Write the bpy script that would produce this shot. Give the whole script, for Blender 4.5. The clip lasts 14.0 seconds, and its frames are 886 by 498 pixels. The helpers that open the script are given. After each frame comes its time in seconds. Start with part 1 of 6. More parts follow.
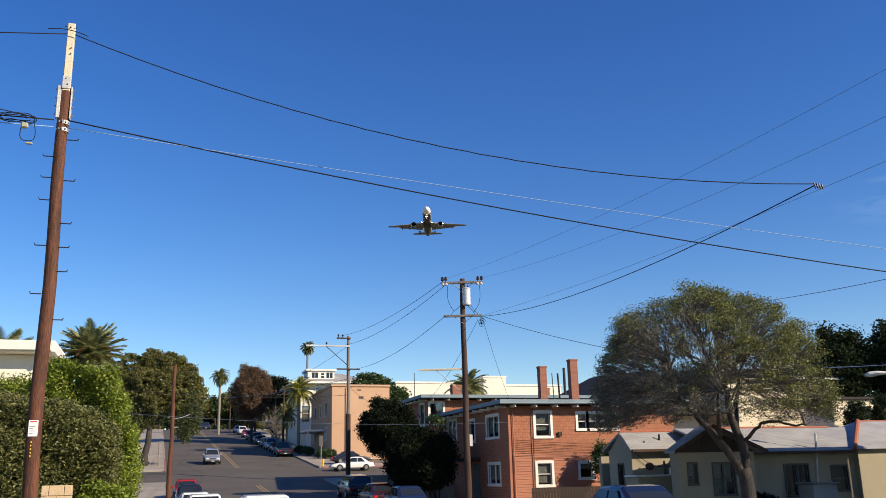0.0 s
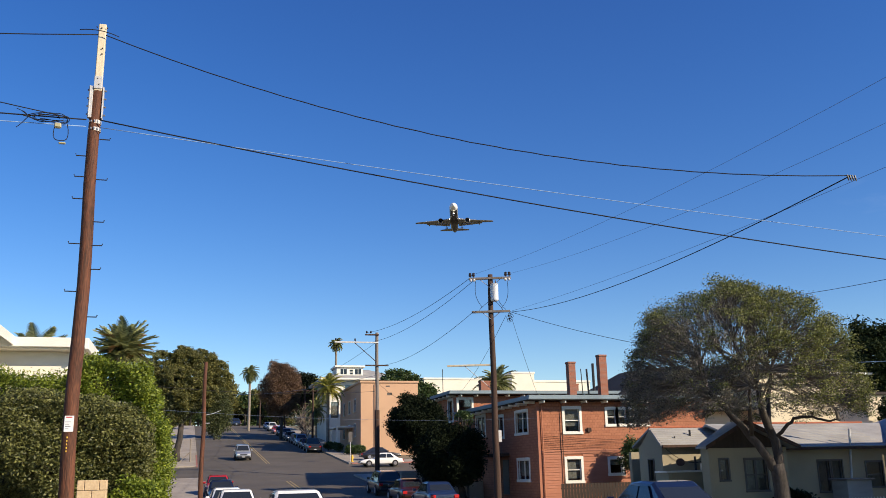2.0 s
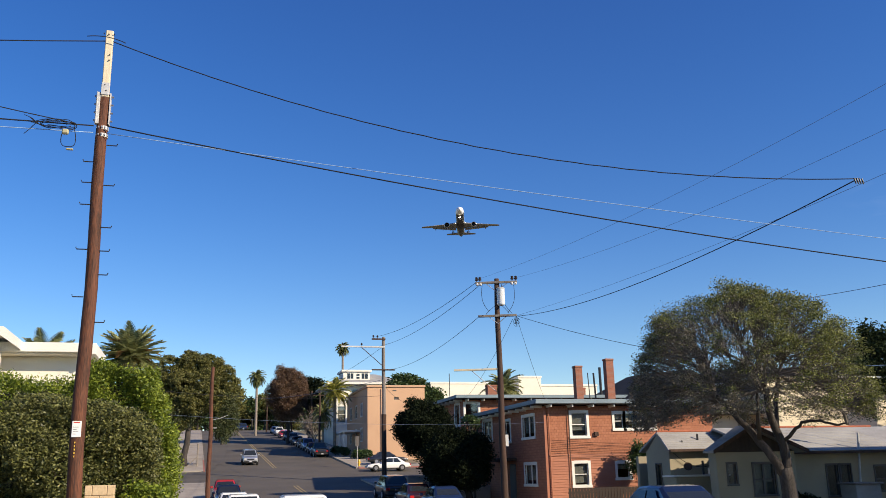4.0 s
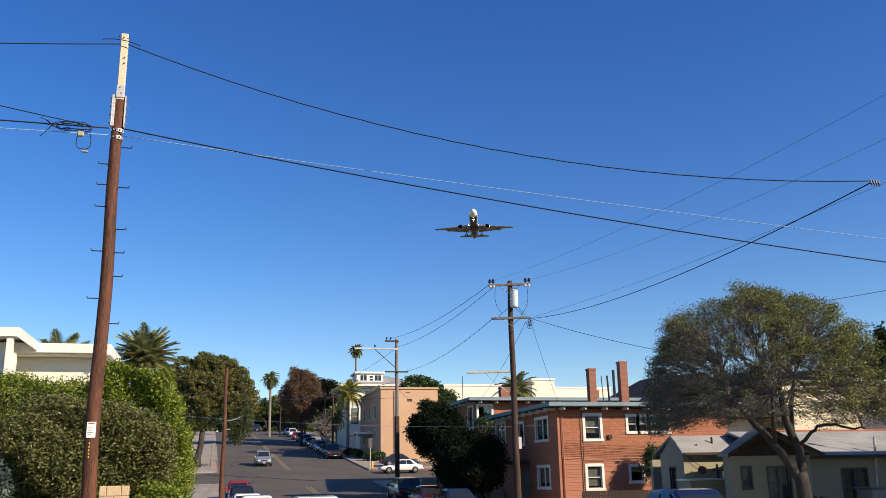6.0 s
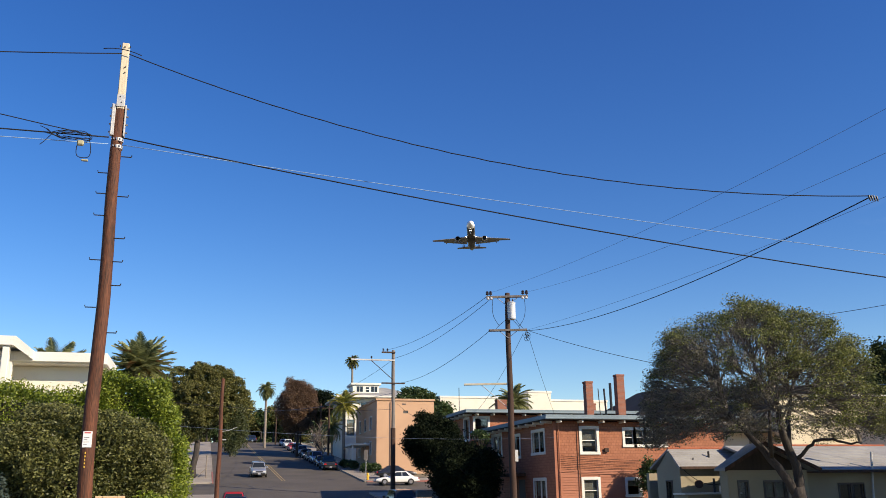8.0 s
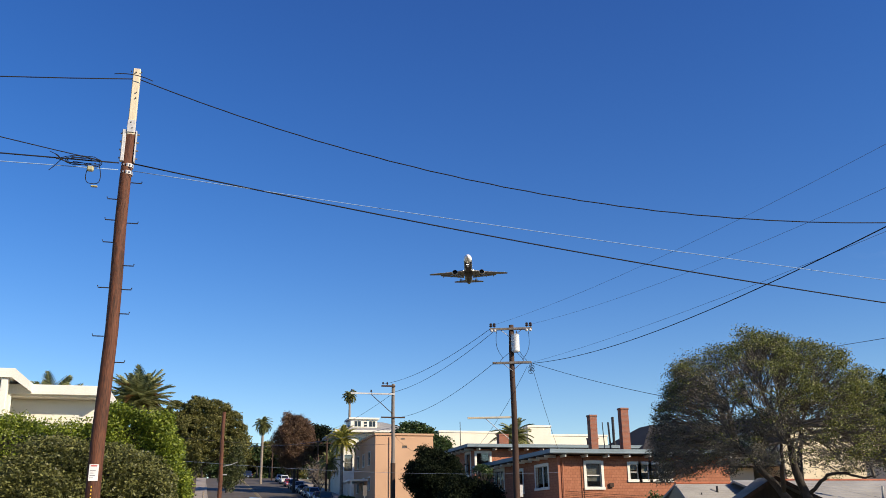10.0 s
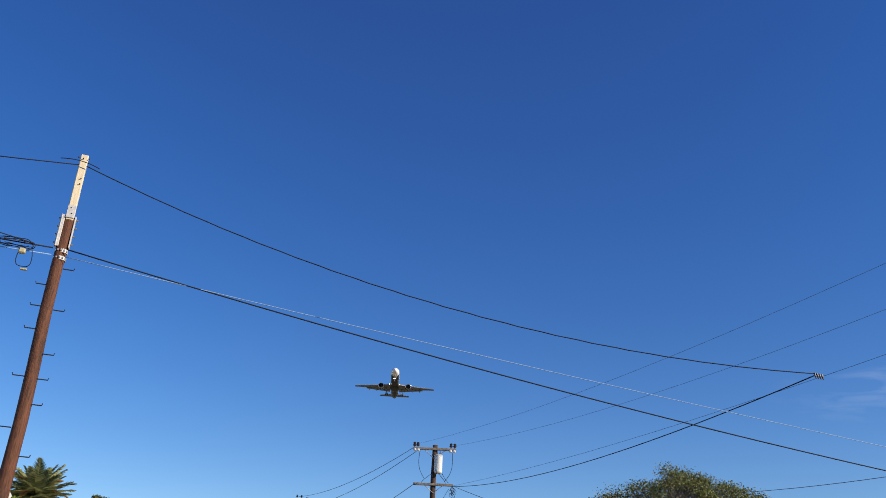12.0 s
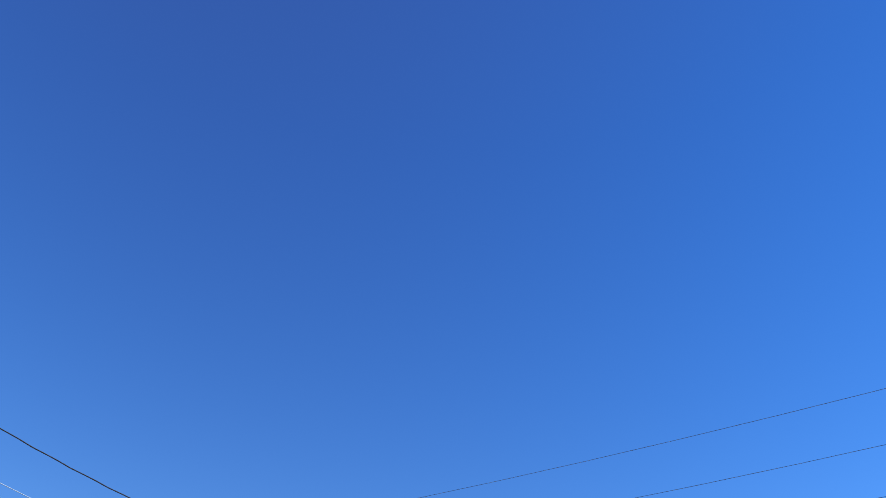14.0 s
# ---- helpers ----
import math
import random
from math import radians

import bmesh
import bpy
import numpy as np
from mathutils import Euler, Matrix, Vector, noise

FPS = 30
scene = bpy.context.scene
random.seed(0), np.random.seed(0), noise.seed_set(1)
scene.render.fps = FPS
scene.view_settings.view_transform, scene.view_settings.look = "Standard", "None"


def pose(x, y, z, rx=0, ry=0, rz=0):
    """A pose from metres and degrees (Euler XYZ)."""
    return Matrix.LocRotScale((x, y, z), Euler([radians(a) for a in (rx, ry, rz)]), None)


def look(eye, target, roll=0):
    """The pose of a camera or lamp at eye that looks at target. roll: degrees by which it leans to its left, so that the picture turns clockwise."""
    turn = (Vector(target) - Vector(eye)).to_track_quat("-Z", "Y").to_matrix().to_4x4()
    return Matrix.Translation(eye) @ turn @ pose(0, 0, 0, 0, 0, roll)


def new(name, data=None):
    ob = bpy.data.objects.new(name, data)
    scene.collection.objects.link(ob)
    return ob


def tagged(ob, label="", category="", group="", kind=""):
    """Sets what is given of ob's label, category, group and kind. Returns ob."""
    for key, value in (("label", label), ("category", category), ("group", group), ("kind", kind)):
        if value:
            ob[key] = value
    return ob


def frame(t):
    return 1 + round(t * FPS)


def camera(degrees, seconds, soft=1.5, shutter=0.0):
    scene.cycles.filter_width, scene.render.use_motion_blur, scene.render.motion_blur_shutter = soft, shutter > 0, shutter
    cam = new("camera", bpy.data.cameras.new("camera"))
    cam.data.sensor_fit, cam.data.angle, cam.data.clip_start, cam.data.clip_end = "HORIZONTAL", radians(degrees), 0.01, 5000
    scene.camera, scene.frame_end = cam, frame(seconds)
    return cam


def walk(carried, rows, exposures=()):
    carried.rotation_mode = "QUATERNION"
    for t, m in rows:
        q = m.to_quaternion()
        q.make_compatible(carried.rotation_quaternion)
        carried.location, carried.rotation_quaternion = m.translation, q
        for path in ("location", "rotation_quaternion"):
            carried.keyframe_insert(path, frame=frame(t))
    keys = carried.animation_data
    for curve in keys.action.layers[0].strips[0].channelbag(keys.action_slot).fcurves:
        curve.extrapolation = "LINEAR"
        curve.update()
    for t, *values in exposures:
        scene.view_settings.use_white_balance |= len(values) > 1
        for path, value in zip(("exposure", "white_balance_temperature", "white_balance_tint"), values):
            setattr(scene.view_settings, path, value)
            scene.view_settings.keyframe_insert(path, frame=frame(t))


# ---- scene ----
cam = camera(53.6, 14.0, soft=0.7)
ROWS = [
    (0.0, pose(0.000, 0.000, 1.600, 104.30, 1.30, -17.60)),
    (0.5, pose(0.002, -0.001, 1.594, 104.26, 1.32, -17.41)),
    (1.0, pose(0.002, -0.007, 1.586, 104.15, 1.41, -17.00)),
    (1.5, pose(-0.017, -0.007, 1.581, 104.04, 1.30, -16.38)),
    (2.0, pose(-0.025, 0.002, 1.582, 104.10, 1.27, -15.78)),
    (2.5, pose(-0.023, -0.005, 1.592, 104.29, 1.39, -15.55)),
    (5.0, pose(-0.032, -0.004, 1.589, 104.42, 1.13, -15.04)),
    (5.5, pose(-0.035, 0.007, 1.589, 104.43, 1.08, -14.72)),
    (6.0, pose(-0.016, 0.000, 1.593, 104.53, 1.04, -14.51)),
    (6.5, pose(-0.042, 0.010, 1.594, 104.70, 1.02, -14.52)),
    (7.0, pose(-0.043, 0.014, 1.585, 105.04, 0.95, -14.71)),
    (7.5, pose(-0.036, 0.003, 1.600, 105.27, 0.86, -14.70)),
    (8.0, pose(-0.047, 0.006, 1.593, 105.28, 0.66, -14.80)),
    (10.5, pose(-0.397, 0.482, 1.565, 109.42, 0.98, -14.99)),
    (11.0, pose(-0.449, 0.451, 1.575, 111.93, 1.28, -14.09)),
    (11.5, pose(-0.441, 0.484, 1.544, 113.88, 0.04, -15.90)),
    (12.0, pose(-0.430, 0.490, 1.633, 115.00, -2.31, -20.88)),
    (12.5, pose(-0.510, 0.560, 1.630, 117.12, -5.18, -27.25)),
    (13.0, pose(-0.640, 0.740, 1.680, 119.27, -5.29, -34.84)),
    (13.3, pose(-0.628, 0.716, 1.698, 120.89, -4.39, -39.07)),
    (13.5, pose(-0.620, 0.700, 1.710, 122.37, -3.97, -41.95)),
    (13.8, pose(-0.608, 0.688, 1.704, 125.46, -3.90, -47.12)),
    (14.0, pose(-0.600, 0.680, 1.700, 128.03, -5.01, -52.09)),
]
# the clip's camera brightens as it turns to the open sky
walk(cam, ROWS, [(0.0, 0.44), (8.0, 0.44), (10.5, 0.38), (11.0, 0.18), (11.5, 0.35), (12.0, 0.30), (13.0, 0.36), (13.5, 0.54), (14.0, 0.86)])

# ---- light ----
SUN_EL, SUN_AZ = 27.5, 134.0          # degrees; azimuth clockwise from +y
world = bpy.data.worlds.new("world")
scene.world = world
world.use_nodes = True
wn = world.node_tree
sky = wn.nodes.new("ShaderNodeTexSky")
sky.sky_type = "NISHITA"
sky.sun_disc = False
sky.sun_elevation, sky.sun_rotation = radians(SUN_EL), radians(SUN_AZ)
sky.altitude, sky.air_density, sky.dust_density, sky.ozone_density = 50, 1.0, 0.05, 2.5
hue = wn.nodes.new("ShaderNodeHueSaturation")
hue.inputs["Hue"].default_value, hue.inputs["Saturation"].default_value, hue.inputs["Value"].default_value = 0.511, 1.42, 1.38
wn.links.new(sky.outputs[0], hue.inputs["Color"])
veil = wn.nodes.new("ShaderNodeMix"); veil.data_type = "RGBA"; veil.blend_type = "ADD"
veil.inputs["Factor"].default_value, veil.inputs["B"].default_value = 1.0, (0.24, 0.0, 0.0, 1)
wn.links.new(hue.outputs[0], veil.inputs["A"])
# thin cirrus low in the south-east
tcw = wn.nodes.new("ShaderNodeTexCoord")
nrm = wn.nodes.new("ShaderNodeVectorMath"); nrm.operation = "NORMALIZE"
wn.links.new(tcw.outputs["Generated"], nrm.inputs[0])
away = wn.nodes.new("ShaderNodeVectorMath"); away.operation = "SUBTRACT"
away.inputs[1].default_value = (math.sin(radians(51.0)) * math.cos(radians(15.4)), math.cos(radians(51.0)) * math.cos(radians(15.4)), math.sin(radians(15.4)))
wn.links.new(nrm.outputs[0], away.inputs[0])
flat = wn.nodes.new("ShaderNodeVectorMath"); flat.operation = "MULTIPLY"
flat.inputs[1].default_value = (1, 1, 4.2)
wn.links.new(away.outputs[0], flat.inputs[0])
far = wn.nodes.new("ShaderNodeVectorMath"); far.operation = "LENGTH"
wn.links.new(flat.outputs[0], far.inputs[0])
near = wn.nodes.new("ShaderNodeMapRange")
near.inputs["From Min"].default_value, near.inputs["From Max"].default_value = 0.17, 0.0
wn.links.new(far.outputs["Value"], near.inputs["Value"])
wsc = wn.nodes.new("ShaderNodeVectorMath"); wsc.operation = "MULTIPLY"
wsc.inputs[1].default_value = (14, 14, 60)
wn.links.new(nrm.outputs[0], wsc.inputs[0])
wisp = wn.nodes.new("ShaderNodeTexNoise")
wisp.inputs["Scale"].default_value, wisp.inputs["Detail"].default_value, wisp.inputs["Distortion"].default_value = 1.0, 5, 0.6
wn.links.new(wsc.outputs[0], wisp.inputs["Vector"])
thin = wn.nodes.new("ShaderNodeMapRange")
thin.inputs["From Min"].default_value, thin.inputs["From Max"].default_value, thin.inputs["To Max"].default_value = 0.48, 0.8, 0.6
wn.links.new(wisp.outputs["Fac"], thin.inputs["Value"])
amt = wn.nodes.new("ShaderNodeMath"); amt.operation = "MULTIPLY"
wn.links.new(near.outputs[0], amt.inputs[0]); wn.links.new(thin.outputs[0], amt.inputs[1])
cl = wn.nodes.new("ShaderNodeMix"); cl.data_type = "RGBA"
cl.inputs["B"].default_value = (5.6, 6.6, 8.6, 1)
wn.links.new(amt.outputs[0], cl.inputs["Factor"]); wn.links.new(veil.outputs["Result"], cl.inputs["A"])
wn.links.new(cl.outputs["Result"], wn.nodes["Background"].inputs[0])
wn.nodes["Background"].inputs[1].default_value = 0.08
sun = new("sun", bpy.data.lights.new("sun", "SUN"))
sun.data.energy, sun.data.angle, sun.data.color = 5.0, radians(0.53), (1.0, 0.84, 0.64)
sd = Vector((math.sin(radians(SUN_AZ)) * math.cos(radians(SUN_EL)), math.cos(radians(SUN_AZ)) * math.cos(radians(SUN_EL)), math.sin(radians(SUN_EL))))
sun.matrix_world = look(sd * 50, (0, 0, 0))


# ---- materials ----
def material(name, color, color2=None, rough=0.8, metal=0.0, grain=8.0, coarse=0.6, bump=0.2, bump_dist=0.01, mix=0.5, spec=0.4, stretch=(1, 1, 1)):
    """Two colours mixed by coarse and fine noise, with fine relief."""
    m = bpy.data.materials.new(name)
    m.use_nodes = True
    n, l = m.node_tree.nodes, m.node_tree.links
    b = n["Principled BSDF"]
    c2 = color2 or tuple(v * 0.7 for v in color)
    tc = n.new("ShaderNodeTexCoord")
    mp = n.new("ShaderNodeMapping")
    mp.inputs["Scale"].default_value = stretch
    l.new(tc.outputs["Object"], mp.inputs[0])
    n1, n2 = n.new("ShaderNodeTexNoise"), n.new("ShaderNodeTexNoise")
    n1.inputs["Scale"].default_value, n2.inputs["Scale"].default_value = coarse, grain
    n1.inputs["Detail"].default_value, n2.inputs["Detail"].default_value = 5, 6
    for q in (n1, n2):
        l.new(mp.outputs[0], q.inputs["Vector"])
    ad = n.new("ShaderNodeMath"); ad.operation = "ADD"
    l.new(n1.outputs["Fac"], ad.inputs[0]); l.new(n2.outputs["Fac"], ad.inputs[1])
    mr = n.new("ShaderNodeMapRange")
    mr.inputs["From Min"].default_value, mr.inputs["From Max"].default_value = 0.75, 1.25
    mr.inputs["To Max"].default_value = min(1.0, mix * 2)
    l.new(ad.outputs[0], mr.inputs["Value"])
    mx = n.new("ShaderNodeMix"); mx.data_type = "RGBA"
    mx.inputs["A"].default_value, mx.inputs["B"].default_value = (*color, 1), (*c2, 1)
    l.new(mr.outputs[0], mx.inputs["Factor"])
    l.new(mx.outputs["Result"], b.inputs["Base Color"])
    b.inputs["Roughness"].default_value, b.inputs["Metallic"].default_value = rough, metal
    b.inputs["Specular IOR Level"].default_value = spec
    if bump:
        bp = n.new("ShaderNodeBump")
        bp.inputs["Strength"].default_value, bp.inputs["Distance"].default_value = bump, bump_dist
        l.new(n2.outputs["Fac"], bp.inputs["Height"])
        l.new(bp.outputs[0], b.inputs["Normal"])
    return m


def leafy(name, dark, light, shine=0.5, through_light=0.3):
    """Leaves: each one its own shade, with some light passing through."""
    m = bpy.data.materials.new(name)
    m.use_nodes = True
    n, l = m.node_tree.nodes, m.node_tree.links
    b, out = n["Principled BSDF"], n["Material Output"]
    g = n.new("ShaderNodeNewGeometry")
    mx = n.new("ShaderNodeMix"); mx.data_type = "RGBA"
    mx.inputs["A"].default_value, mx.inputs["B"].default_value = (*dark, 1), (*light, 1)
    l.new(g.outputs["Random Per Island"], mx.inputs["Factor"])
    l.new(mx.outputs["Result"], b.inputs["Base Color"])
    b.inputs["Roughness"].default_value, b.inputs["Specular IOR Level"].default_value = shine, 0.08 if shine > 0.7 else 0.4
    tr = n.new("ShaderNodeBsdfTranslucent")
    l.new(mx.outputs["Result"], tr.inputs[0])
    ms = n.new("ShaderNodeMixShader")
    ms.inputs[0].default_value = through_light
    l.new(b.outputs[0], ms.inputs[1]); l.new(tr.outputs[0], ms.inputs[2])
    l.new(ms.outputs[0], out.inputs[0])
    return m


def plain(name, color, rough=0.5, metal=0.0, glow=0.0, clear=0.0):
    m = bpy.data.materials.new(name)
    m.use_nodes = True
    b = m.node_tree.nodes["Principled BSDF"]
    b.inputs["Base Color"].default_value = (*color, 1)
    b.inputs["Roughness"].default_value, b.inputs["Metallic"].default_value = rough, metal
    b.inputs["Coat Weight"].default_value = clear
    if glow:
        b.inputs["Emission Color"].default_value = (*color, 1)
        b.inputs["Emission Strength"].default_value = glow
    return m


def siding(name, c1, c2, mortar, width, height, offset=0.5):
    """Courses of wooden shingles, each of its own shade."""
    m = material(name, c1, c2, rough=0.85, grain=14, coarse=0.5, bump=0.0)
    n, l = m.node_tree.nodes, m.node_tree.links
    b = n["Principled BSDF"]
    tc = n.new("ShaderNodeTexCoord")
    sx = n.new("ShaderNodeSeparateXYZ"); l.new(tc.outputs["Object"], sx.inputs[0])
    ad = n.new("ShaderNodeMath"); ad.operation = "ADD"
    l.new(sx.outputs[0], ad.inputs[0]); l.new(sx.outputs[1], ad.inputs[1])
    cx = n.new("ShaderNodeCombineXYZ"); l.new(ad.outputs[0], cx.inputs[0]); l.new(sx.outputs[2], cx.inputs[1])
    br = n.new("ShaderNodeTexBrick")
    br.inputs["Color1"].default_value, br.inputs["Color2"].default_value, br.inputs["Mortar"].default_value = (*c1, 1), (*c2, 1), (*mortar, 1)
    br.inputs["Scale"].default_value, br.inputs["Brick Width"].default_value, br.inputs["Row Height"].default_value = 1.0, width, height
    br.inputs["Mortar Size"].default_value, br.offset = 0.012, offset
    l.new(cx.outputs[0], br.inputs["Vector"])
    old = b.inputs["Base Color"].links[0].from_socket
    mx = n.new("ShaderNodeMix"); mx.data_type = "RGBA"; mx.inputs["Factor"].default_value = 0.65
    l.new(old, mx.inputs["A"]); l.new(br.outputs["Color"], mx.inputs["B"])
    l.new(mx.outputs["Result"], b.inputs["Base Color"])
    bp = n.new("ShaderNodeBump"); bp.inputs["Strength"].default_value, bp.inputs["Distance"].default_value = 0.5, 0.02
    l.new(br.outputs["Fac"], bp.inputs["Height"]); bp.invert = True
    l.new(bp.outputs[0], b.inputs["Normal"])
    return m


def clear_glass(name):
    """A thin pane: mostly see-through, a little glossy."""
    m = bpy.data.materials.new(name)
    m.use_nodes = True
    n, l = m.node_tree.nodes, m.node_tree.links
    gl, tp, mx = n.new("ShaderNodeBsdfGlossy"), n.new("ShaderNodeBsdfTransparent"), n.new("ShaderNodeMixShader")
    gl.inputs["Roughness"].default_value, mx.inputs[0].default_value = 0.04, 0.08
    tp.inputs["Color"].default_value = (0.78, 0.80, 0.80, 1)
    l.new(tp.outputs[0], mx.inputs[1]); l.new(gl.outputs[0], mx.inputs[2])
    l.new(mx.outputs[0], n["Material Output"].inputs[0])
    return m


